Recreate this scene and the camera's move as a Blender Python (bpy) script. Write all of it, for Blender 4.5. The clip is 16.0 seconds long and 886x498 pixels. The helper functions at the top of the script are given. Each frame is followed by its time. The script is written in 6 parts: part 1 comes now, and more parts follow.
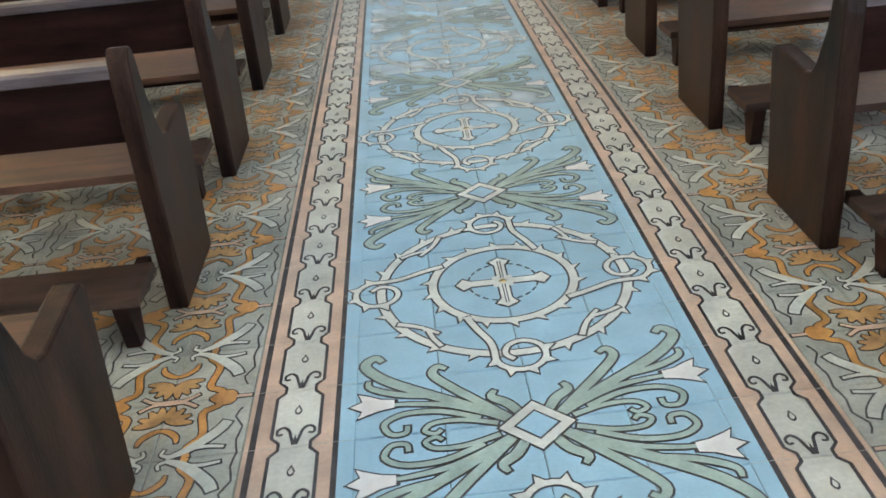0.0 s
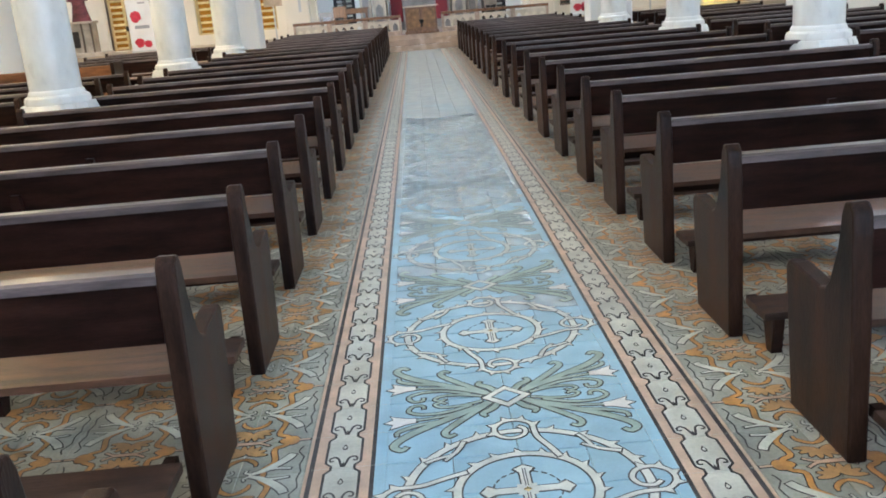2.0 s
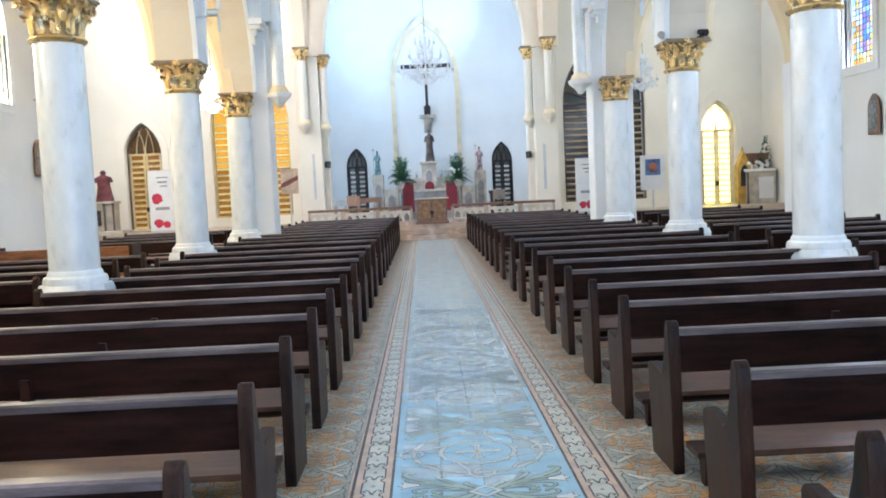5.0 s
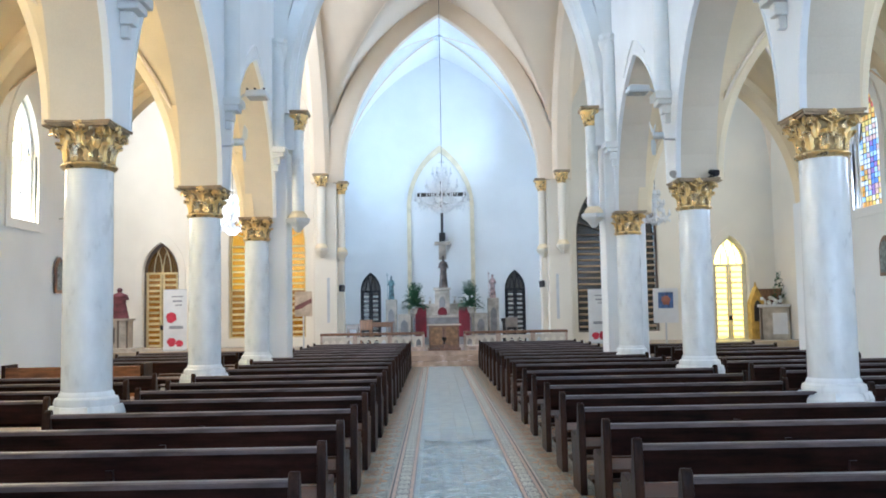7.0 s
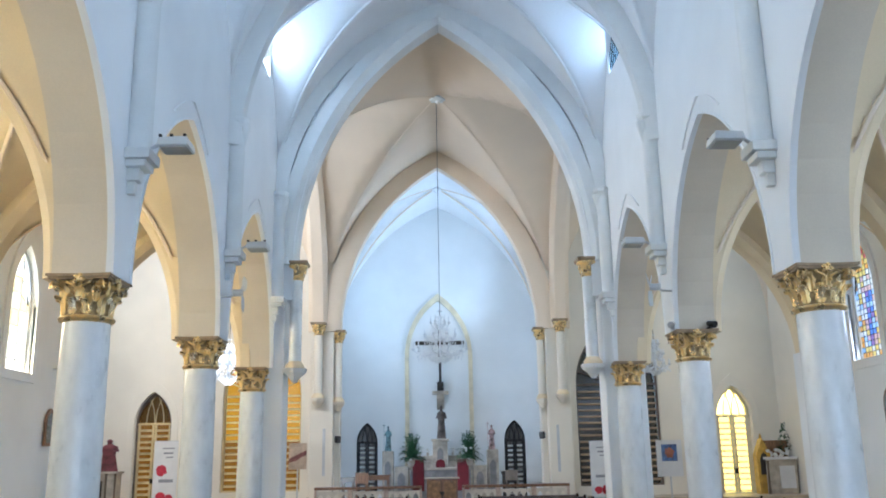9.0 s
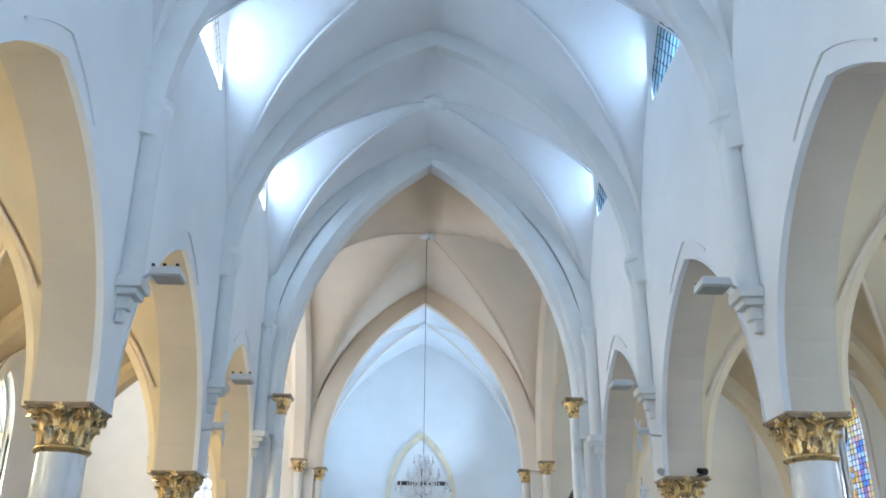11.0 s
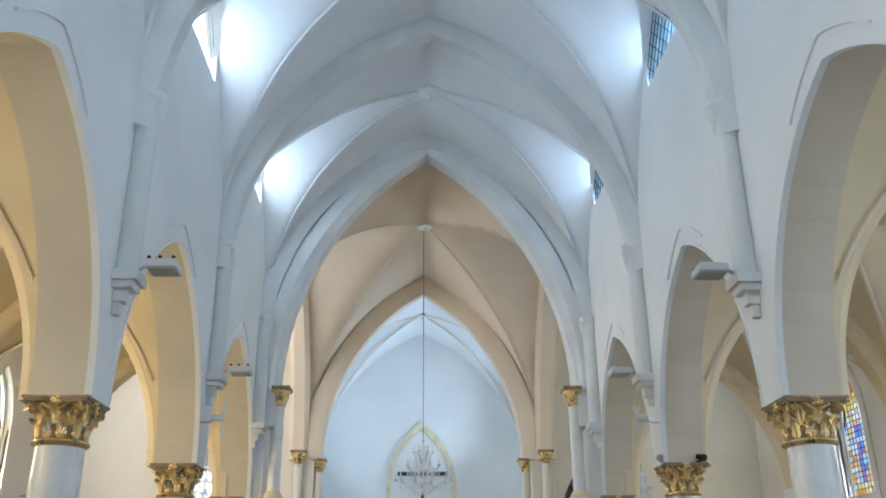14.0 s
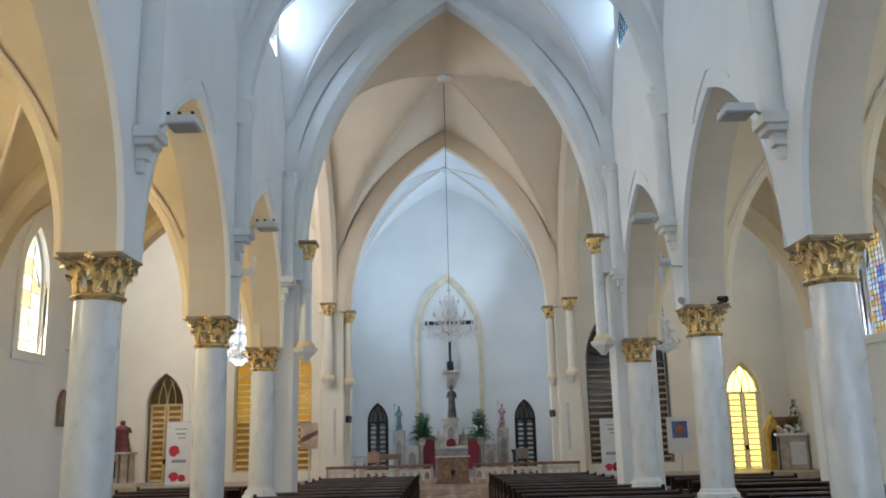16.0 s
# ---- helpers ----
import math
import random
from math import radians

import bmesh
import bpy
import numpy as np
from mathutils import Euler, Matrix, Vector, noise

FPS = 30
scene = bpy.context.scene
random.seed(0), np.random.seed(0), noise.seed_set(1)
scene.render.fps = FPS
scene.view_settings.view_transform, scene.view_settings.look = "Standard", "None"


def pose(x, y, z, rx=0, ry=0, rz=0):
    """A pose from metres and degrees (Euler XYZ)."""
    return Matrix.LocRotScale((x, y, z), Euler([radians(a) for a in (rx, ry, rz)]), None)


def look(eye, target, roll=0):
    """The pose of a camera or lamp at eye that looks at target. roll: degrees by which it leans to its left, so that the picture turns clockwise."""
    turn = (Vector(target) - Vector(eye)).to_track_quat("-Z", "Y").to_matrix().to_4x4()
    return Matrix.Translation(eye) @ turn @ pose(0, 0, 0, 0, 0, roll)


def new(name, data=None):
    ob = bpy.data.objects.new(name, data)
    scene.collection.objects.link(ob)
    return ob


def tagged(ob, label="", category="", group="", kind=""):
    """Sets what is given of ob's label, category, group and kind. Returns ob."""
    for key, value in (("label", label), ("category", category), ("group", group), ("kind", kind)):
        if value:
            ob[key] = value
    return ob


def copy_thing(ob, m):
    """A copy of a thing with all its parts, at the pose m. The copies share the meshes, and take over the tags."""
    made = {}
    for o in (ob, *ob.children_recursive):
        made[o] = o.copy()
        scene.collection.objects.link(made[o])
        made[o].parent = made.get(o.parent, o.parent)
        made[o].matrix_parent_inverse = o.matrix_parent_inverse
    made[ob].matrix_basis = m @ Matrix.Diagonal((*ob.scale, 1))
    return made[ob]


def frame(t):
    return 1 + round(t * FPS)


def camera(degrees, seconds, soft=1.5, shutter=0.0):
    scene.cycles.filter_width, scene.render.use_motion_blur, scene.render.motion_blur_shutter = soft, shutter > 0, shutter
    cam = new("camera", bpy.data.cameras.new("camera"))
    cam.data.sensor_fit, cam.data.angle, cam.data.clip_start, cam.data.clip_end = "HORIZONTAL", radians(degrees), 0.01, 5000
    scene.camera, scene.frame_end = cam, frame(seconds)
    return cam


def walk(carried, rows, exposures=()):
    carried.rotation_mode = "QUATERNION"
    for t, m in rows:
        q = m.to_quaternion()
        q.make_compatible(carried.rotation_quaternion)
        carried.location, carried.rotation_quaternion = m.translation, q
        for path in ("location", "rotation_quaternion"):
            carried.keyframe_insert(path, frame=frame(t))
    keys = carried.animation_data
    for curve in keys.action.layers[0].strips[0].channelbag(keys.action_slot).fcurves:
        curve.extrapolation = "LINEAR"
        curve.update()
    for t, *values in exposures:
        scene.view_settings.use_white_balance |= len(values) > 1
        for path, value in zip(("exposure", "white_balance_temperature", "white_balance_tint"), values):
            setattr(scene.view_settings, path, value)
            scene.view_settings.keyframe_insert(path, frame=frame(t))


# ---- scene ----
cam = camera(54.0, 16.0, 1.8)
PATH = [
    (0, (-0.203, 0.556, 1.36), (-0.177, 2.31, 0.399), -5.7),
    (0.5, (-0.218, 0.542, 1.377), (-0.175, 2.357, 0.538), -5.4),
    (1, (-0.217, 0.527, 1.401), (-0.186, 2.39, 0.676), -5.1),
    (1.5, (-0.22, 0.514, 1.415), (-0.192, 2.406, 0.767), -4.8),
    (2, (-0.219, 0.502, 1.433), (-0.198, 2.423, 0.878), -4.8),
    (2.5, (-0.22, 0.493, 1.452), (-0.198, 2.437, 0.98), -4.2),
    (3, (-0.226, 0.485, 1.464), (-0.179, 2.446, 1.077), -3.8),
    (3.5, (-0.233, 0.478, 1.472), (-0.183, 2.45, 1.144), -3.3),
    (4, (-0.233, 0.471, 1.484), (-0.178, 2.455, 1.233), -3.4),
    (4.2, (-0.233, 0.471, 1.489), (-0.179, 2.458, 1.259), -3.1),
    (6.3, (-0.263, 0.444, 1.583), (-0.24, 2.443, 1.61), -2.1),
    (6.5, (-0.262, 0.434, 1.587), (-0.243, 2.433, 1.64), -1.7),
    (7, (-0.257, 0.402, 1.599), (-0.237, 2.396, 1.745), -1.0),
    (7.5, (-0.254, 0.416, 1.625), (-0.232, 2.401, 1.861), -1.2),
    (8, (-0.249, 0.421, 1.642), (-0.218, 2.397, 1.949), -1.2),
    (8.5, (-0.248, 0.416, 1.655), (-0.21, 2.377, 2.044), -1.3),
    (9, (-0.251, 0.404, 1.666), (-0.222, 2.346, 2.144), -1.0),
    (9.2, (-0.254, 0.403, 1.668), (-0.223, 2.333, 2.189), -1.0),
    (11.3, (-0.287, 0.384, 1.687), (-0.228, 2.2, 2.525), 0.4),
    (11.5, (-0.284, 0.381, 1.69), (-0.221, 2.172, 2.578), 0.0),
    (12, (-0.281, 0.369, 1.699), (-0.212, 2.105, 2.689), -0.2),
    (12.5, (-0.284, 0.374, 1.704), (-0.214, 2.057, 2.781), 0.3),
    (13, (-0.284, 0.371, 1.692), (-0.215, 2.105, 2.687), 0.3),
    (13.5, (-0.279, 0.394, 1.67), (-0.213, 2.201, 2.526), -0.2),
    (14, (-0.272, 0.417, 1.664), (-0.208, 2.268, 2.418), -0.4),
    (14.5, (-0.272, 0.427, 1.652), (-0.231, 2.308, 2.331), -0.0),
    (15, (-0.272, 0.417, 1.63), (-0.238, 2.328, 2.218), -1.1),
    (15.5, (-0.272, 0.427, 1.619), (-0.251, 2.36, 2.132), -1.3),
    (16, (-0.266, 0.439, 1.61), (-0.257, 2.39, 2.047), -1.4),
]
EXPOSURE = [(0.0, 0.99, 5700, 10), (2.0, 1.17, 5350, 10), (3.5, 1.32, 5050, 10), (6.5, 1.0, 4950, 10), (9.0, 0.58, 4900, 10), (12.5, 0.38, 5080, 9), (13.5, 0.27, 5350, 9), (14.5, 0.21, 5300, 9), (16.0, 0.10, 5350, 10)]
walk(cam, [(t, look(eye, target, roll)) for t, eye, target, roll in PATH], EXPOSURE)

# ---- world, sun and large lights ----
world = bpy.data.worlds.new("sky")
scene.world = world
world.use_nodes = True
_n = world.node_tree.nodes
_sky = _n.new("ShaderNodeTexSky")
_sky.sky_type = "NISHITA"
_sky.sun_disc = False
_sky.sun_elevation, _sky.sun_rotation = radians(48), radians(-80)
_n["Background"].inputs["Strength"].default_value = 0.15
world.node_tree.links.new(_sky.outputs[0], _n["Background"].inputs["Color"])


def sun_lamp(strength, direction):
    d = bpy.data.lights.new("sun", "SUN")
    d.energy, d.angle, d.color = strength, radians(0.6), (1, 0.94, 0.84)
    o = new("sun", d)
    o.matrix_world = look((0, 0, 40), Vector((0, 0, 40)) + Vector(direction))
    return o


sun_lamp(3.0, (0.75, 0.13, -0.83))


def window_light(eye, target, w, h, power, color=(0.86, 0.93, 1.0), spread=180):
    d = bpy.data.lights.new("window_light", "AREA")
    d.shape, d.size, d.size_y, d.energy, d.color = "RECTANGLE", w, h, power, color
    d.spread = radians(spread)
    o = new("window_light", d)
    o.matrix_world = look(eye, target)
    return o


# ---- materials ----
def mat(name, color, rough=0.6, metal=0.0, vary=0.12, scale=3.0, bump=0.1, fine=40.0, coat=0.0, tone=None, rnd=0.0, stretch=(1, 1, 1), spec=0.5, rvar=0.12):
    """Principled surface with large blotches, fine grain and bump; tone: second colour of the blotches."""
    m = bpy.data.materials.new(name)
    m.use_nodes = True
    nt = m.node_tree
    N, L = nt.nodes, nt.links
    b = N["Principled BSDF"]
    b.inputs["Metallic"].default_value = metal
    b.inputs["Coat Weight"].default_value = coat
    b.inputs["Coat Roughness"].default_value = 0.15
    b.inputs["Specular IOR Level"].default_value = spec
    tc = N.new("ShaderNodeTexCoord")
    mp = N.new("ShaderNodeMapping")
    mp.inputs["Scale"].default_value = stretch
    if "cement" in name or name.endswith("_tile"):
        L.new(N.new("ShaderNodeNewGeometry").outputs["Position"], mp.inputs["Vector"])
    else:
        L.new(tc.outputs["Object"], mp.inputs["Vector"])
    n1 = N.new("ShaderNodeTexNoise")
    n1.inputs["Scale"].default_value, n1.inputs["Detail"].default_value = scale, 5
    n2 = N.new("ShaderNodeTexNoise")
    n2.inputs["Scale"].default_value, n2.inputs["Detail"].default_value = fine, 4
    L.new(mp.outputs[0], n1.inputs["Vector"])
    L.new(mp.outputs[0], n2.inputs["Vector"])
    r1 = N.new("ShaderNodeValToRGB")
    c = Vector(color)
    lo = Vector(tone) if tone else c * (1 - 2.2 * vary)
    hi = c * (1 + vary)
    r1.color_ramp.elements[0].position, r1.color_ramp.elements[1].position = 0.3, 0.7
    r1.color_ramp.elements[0].color = (*[max(0, min(1, v)) for v in lo], 1)
    r1.color_ramp.elements[1].color = (*[min(1, v) for v in hi], 1)
    L.new(n1.outputs["Fac"], r1.inputs["Fac"])
    mx = N.new("ShaderNodeMix")
    mx.data_type, mx.blend_type = "RGBA", "MULTIPLY"
    mx.inputs[0].default_value = 1.0
    r2 = N.new("ShaderNodeMapRange")
    r2.inputs["To Min"].default_value, r2.inputs["To Max"].default_value = 1 - 1.5 * vary, 1 + 1.0 * vary
    L.new(n2.outputs["Fac"], r2.inputs["Value"])
    L.new(r1.outputs[0], mx.inputs[6])
    L.new(r2.outputs[0], mx.inputs[7])
    out = mx.outputs[2]
    if rnd:
        oi = N.new("ShaderNodeObjectInfo")
        r3 = N.new("ShaderNodeMapRange")
        r3.inputs["To Min"].default_value, r3.inputs["To Max"].default_value = 1 - rnd, 1 + rnd
        L.new(oi.outputs["Random"], r3.inputs["Value"])
        m2 = N.new("ShaderNodeMix")
        m2.data_type, m2.blend_type = "RGBA", "MULTIPLY"
        m2.inputs[0].default_value = 1.0
        L.new(out, m2.inputs[6])
        L.new(r3.outputs[0], m2.inputs[7])
        out = m2.outputs[2]
    L.new(out, b.inputs["Base Color"])
    rr = N.new("ShaderNodeMapRange")
    rr.inputs["To Min"].default_value, rr.inputs["To Max"].default_value = max(0.02, rough - rvar), min(1, rough + rvar)
    L.new(n1.outputs["Fac"], rr.inputs["Value"])
    L.new(rr.outputs[0], b.inputs["Roughness"])
    if bump:
        bp = N.new("ShaderNodeBump")
        bp.inputs["Strength"].default_value, bp.inputs["Distance"].default_value = bump, 0.01
        L.new(n2.outputs["Fac"], bp.inputs["Height"])
        L.new(bp.outputs[0], b.inputs["Normal"])
    return m


def glass(name, tint, gloss=0.08, patches=None):
    """Thin coloured pane: tinted see-through with a little gloss."""
    m = bpy.data.materials.new(name)
    m.use_nodes = True
    N, L = m.node_tree.nodes, m.node_tree.links
    N.remove(N["Principled BSDF"])
    t = N.new("ShaderNodeBsdfTransparent")
    t.inputs[0].default_value = (*tint, 1)
    g = N.new("ShaderNodeBsdfGlossy")
    g.inputs["Roughness"].default_value = 0.15
    mx = N.new("ShaderNodeMixShader")
    mx.inputs[0].default_value = gloss
    L.new(t.outputs[0], mx.inputs[1])
    L.new(g.outputs[0], mx.inputs[2])
    L.new(mx.outputs[0], N["Material Output"].inputs[0])
    if patches:
        oi = N.new("ShaderNodeObjectInfo")
        r = N.new("ShaderNodeValToRGB")
        r.color_ramp.interpolation = "CONSTANT"
        e = r.color_ramp.elements
        e[0].color = (*patches[0], 1)
        e[1].position, e[1].color = 1 / len(patches), (*patches[1], 1)
        for i in range(2, len(patches)):
            x = e.new(i / len(patches))
            x.color = (*patches[i], 1)
        L.new(oi.outputs["Random"], r.inputs[0])
        L.new(r.outputs[0], t.inputs[0])
    return m


def glow(name, color, strength):
    m = bpy.data.materials.new(name)
    m.use_nodes = True
    b = m.node_tree.nodes["Principled BSDF"]
    b.inputs["Base Color"].default_value = (*[0.06 * v for v in color], 1)
    b.inputs["Emission Color"].default_value = (*color, 1)
    b.inputs["Emission Strength"].default_value = strength
    return m


WHITE = mat("white_plaster", (0.83, 0.84, 0.83), 0.75, vary=0.03, scale=0.7, bump=0.08, fine=60)
# Greyer than the walls: the shading of shafts and ribs put into the colour.
RIBW = mat("shaded_rib_plaster", (0.785, 0.795, 0.77), 0.7, vary=0.04, scale=1.2, bump=0.08, fine=60)
VAULT = mat("vault_plaster", (0.845, 0.845, 0.835), 0.8, vary=0.035, scale=0.5, bump=0.1, fine=40)
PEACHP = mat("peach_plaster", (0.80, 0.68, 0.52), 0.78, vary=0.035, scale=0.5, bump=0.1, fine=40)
PALECREAM = mat("pale_cream_plaster", (0.80, 0.745, 0.63), 0.75, vary=0.035, scale=0.7, bump=0.08, fine=60)
SOFFIT = mat("stone_cream_plaster", (0.68, 0.605, 0.47), 0.75, vary=0.05, scale=0.8, bump=0.1, fine=50)
CREAM = mat("cream_plaster", (0.79, 0.67, 0.44), 0.75, vary=0.05, scale=0.8, bump=0.1, fine=50)
MARBLE = mat("polished_column_plaster", (0.775, 0.795, 0.785), 0.3, vary=0.05, scale=5.5, bump=0.02, fine=16, coat=0.45, stretch=(1, 1, 0.5))
MARBLE.node_tree.nodes["Principled BSDF"].inputs["Coat Roughness"].default_value = 0.09
GOLD = mat("worn_gilding", (0.80, 0.56, 0.19), 0.28, metal=0.75, vary=0.2, scale=9, bump=0.5, fine=70, tone=(0.60, 0.50, 0.32))
# Darker gilt painted as the shadow between the capital's leaves.
BELL = mat("shaded_gilt_ground", (0.36, 0.25, 0.10), 0.5, metal=0.4, vary=0.3, scale=14, bump=0.4, fine=60)
ABACUS = mat("brown_gilt_abacus", (0.34, 0.25, 0.14), 0.5, metal=0.2, vary=0.2, scale=6, bump=0.2)
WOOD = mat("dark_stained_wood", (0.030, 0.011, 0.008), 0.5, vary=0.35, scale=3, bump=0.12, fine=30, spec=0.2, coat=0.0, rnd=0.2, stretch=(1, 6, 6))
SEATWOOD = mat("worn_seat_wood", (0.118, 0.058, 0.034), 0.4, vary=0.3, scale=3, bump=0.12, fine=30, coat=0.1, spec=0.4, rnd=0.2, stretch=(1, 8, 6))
ENDWOOD = mat("pew_end_wood", (0.040, 0.0185, 0.0115), 0.42, vary=0.42, scale=2.2, bump=0.12, fine=30, coat=0.0, spec=0.14, rnd=0.25, stretch=(6, 6, 1))
KNEELWOOD = mat("scuffed_dark_kneeler_wood", (0.072, 0.042, 0.030), 0.45, vary=0.35, scale=3, bump=0.1, fine=30, spec=0.3, rnd=0.2, stretch=(1, 8, 6))
# Rail wood lightened and greyed to carry the highlight along the pew tops.
TOPWOOD = mat("highlit_rail_wood", (0.115, 0.086, 0.082), 0.46, vary=0.3, scale=3, bump=0.05, fine=30, coat=0.08, rnd=0.25, stretch=(1, 6, 6))
RAILWOOD = mat("varnished_brown_wood", (0.23, 0.115, 0.055), 0.4, vary=0.25, scale=4, bump=0.1, coat=0.3, stretch=(6, 6, 1))
DARK = mat("dark_void_wood", (0.03, 0.024, 0.02), 0.6, vary=0.2)
IRON = mat("black_iron", (0.02, 0.02, 0.022), 0.5, metal=0.5, vary=0.1)
STEEL = mat("grey_metal", (0.55, 0.56, 0.57), 0.4, metal=0.3, vary=0.06)


def tiled(name):
    """Olive floor tiles with dark joints and worn blotches, at 0.2165 m."""
    m = mat(name, (0.40, 0.38, 0.29), 0.36, vary=0.16, scale=3, bump=0.0)
    N, L = m.node_tree.nodes, m.node_tree.links
    bk = N.new("ShaderNodeTexBrick")
    bk.offset = 0.0
    for key, val in (("Scale", 1.0), ("Mortar Size", 0.003), ("Brick Width", 0.2165), ("Row Height", 0.2165)):
        bk.inputs[key].default_value = val
    bk.inputs["Color1"].default_value, bk.inputs["Color2"].default_value, bk.inputs["Mortar"].default_value = (1, 0.97, 0.9, 1), (0.86, 0.88, 0.84, 1), (0.4, 0.36, 0.3, 1)
    L.new(N["Texture Coordinate"].outputs["Object"], bk.inputs["Vector"])
    b = N["Principled BSDF"]
    mx = N.new("ShaderNodeMix")
    mx.data_type, mx.blend_type = "RGBA", "MULTIPLY"
    mx.inputs[0].default_value = 1.0
    L.new(b.inputs["Base Color"].links[0].from_socket, mx.inputs[6])
    L.new(bk.outputs["Color"], mx.inputs[7])
    L.new(mx.outputs[2], b.inputs["Base Color"])
    return m


# ---- mesh helpers ----
def part(name, bm, material, parent=None, label="", smooth=False, bevel=0.0):
    me = bpy.data.meshes.new(name)
    bmesh.ops.recalc_face_normals(bm, faces=bm.faces)
    if bevel:
        sharp = [e for e in bm.edges if len(e.link_faces) == 2 and e.calc_face_angle(0) > 0.5]
        bmesh.ops.bevel(bm, geom=sharp, offset=bevel, segments=2, affect="EDGES", profile=0.5)
    if smooth:
        for f in bm.faces:
            f.smooth = True
        for e in bm.edges:
            if len(e.link_faces) == 2 and e.calc_face_angle(0) > 0.7:
                e.smooth = False
    bm.to_mesh(me)
    bm.free()
    me.materials.append(material)
    ob = new(name, me)
    if parent:
        ob.parent = parent
    if label:
        ob["label"] = label
    return ob


def empty(name, m, label, category, group="", kind=""):
    e = new(name)
    e.empty_display_size = 0.1
    e.matrix_world = m
    return tagged(e, label, category, group, kind)


def box(x0, x1, y0, y1, z0, z1, bm=None):
    bm = bm or bmesh.new()
    v = [bm.verts.new((x, y, z)) for z in (z0, z1) for y in (y0, y1) for x in (x0, x1)]
    for q in ((0, 2, 3, 1), (4, 5, 7, 6), (0, 1, 5, 4), (2, 6, 7, 3), (0, 4, 6, 2), (1, 3, 7, 5)):
        bm.faces.new([v[i] for i in q])
    return bm


def prism(poly, d0, d1, axis="x", bm=None):
    """Extrude a closed 2D outline along an axis: 'x' takes (y, z), 'y' takes (x, z), 'z' takes (x, y)."""
    bm = bm or bmesh.new()
    mk = {"x": lambda a, b, d: (d, a, b), "y": lambda a, b, d: (a, d, b), "z": lambda a, b, d: (a, b, d)}[axis]
    lo = [bm.verts.new(mk(a, b, d0)) for a, b in poly]
    hi = [bm.verts.new(mk(a, b, d1)) for a, b in poly]
    n = len(poly)
    bm.faces.new(lo)
    bm.faces.new(hi[::-1])
    for i in range(n):
        bm.faces.new((lo[i], lo[(i + 1) % n], hi[(i + 1) % n], hi[i]))
    return bm


def strip(loop_a, loop_b, d0, d1, axis="x", bm=None, close=True):
    """A solid band between two 2D lines of equal length, extruded along an axis."""
    bm = bm or bmesh.new()
    mk = {"x": lambda a, b, d: (d, a, b), "y": lambda a, b, d: (a, d, b), "z": lambda a, b, d: (a, b, d)}[axis]
    rows = [[bm.verts.new(mk(*p, d)) for p in l] for l, d in ((loop_a, d0), (loop_b, d0), (loop_b, d1), (loop_a, d1))]
    n = len(loop_a)
    for r in range(4):
        for i in range(n - 1):
            bm.faces.new((rows[r][i], rows[r][i + 1], rows[(r + 1) % 4][i + 1], rows[(r + 1) % 4][i]))
    if close:
        for i in (0, n - 1):
            bm.faces.new([rows[r][i] for r in range(4)])
    return bm


def arc_z(u, a, rise):
    """Height of a pointed arch of half span a and given rise, at the distance u from its middle."""
    c = (rise * rise - a * a) / (2 * a)
    return math.sqrt(max(0.0, (a + c) ** 2 - (abs(u) + c) ** 2))


def arch_line(a, rise, n=10):
    """Points (u, z) of a pointed arch from one spring to the other."""
    c = (rise * rise - a * a) / (2 * a)
    top = math.atan2(rise, c)
    half = [((a + c) * math.cos(top * i / n) - c, (a + c) * math.sin(top * i / n)) for i in range(n + 1)]
    half[-1] = (0.0, rise)
    return half + [(-u, z) for u, z in half[-2::-1]]


def lathe(profile, seg=24, cx=0, cy=0, bm=None, square=None):
    """Turn (radius, z) points round the upright axis; square: number of sides with flat corners."""
    bm = bm or bmesh.new()
    n = square or seg
    off = math.pi / n if square else 0
    k = 1 / math.cos(math.pi / n) if square else 1
    rings = [[bm.verts.new((cx + r * k * math.cos(2 * math.pi * i / n + off), cy + r * k * math.sin(2 * math.pi * i / n + off), z)) for i in range(n)] for r, z in profile]
    for a, b in zip(rings, rings[1:]):
        for i in range(n):
            bm.faces.new((a[i], a[(i + 1) % n], b[(i + 1) % n], b[i]))
    bm.faces.new(rings[0][::-1])
    bm.faces.new(rings[-1])
    return bm


def tube(points, r, seg=6, bm=None, taper=1.0):
    """A round bar along a line of points."""
    bm = bm or bmesh.new()
    pts = [Vector(p) for p in points]
    rings = []
    for i, p in enumerate(pts):
        d = (pts[min(i + 1, len(pts) - 1)] - pts[max(i - 1, 0)]).normalized()
        s = d.cross((0, 0, 1)) if abs(d.z) < 0.95 else d.cross((1, 0, 0))
        s.normalize()
        t = s.cross(d)
        q = r * (1 + (taper - 1) * i / max(1, len(pts) - 1))
        rings.append([bm.verts.new(p + q * (math.cos(2 * math.pi * j / seg) * s + math.sin(2 * math.pi * j / seg) * t)) for j in range(seg)])
    for a, b in zip(rings, rings[1:]):
        for j in range(seg):
            bm.faces.new((a[j], a[(j + 1) % seg], b[(j + 1) % seg], b[j]))
    bm.faces.new(rings[0][::-1])
    bm.faces.new(rings[-1])
    return bm


def blob(center, size, bm=None, sub=2):
    bm = bm or bmesh.new()
    bmesh.ops.create_icosphere(bm, subdivisions=sub, radius=1.0, matrix=Matrix.Translation(center) @ Matrix.Diagonal((*size, 1)))
    return bm


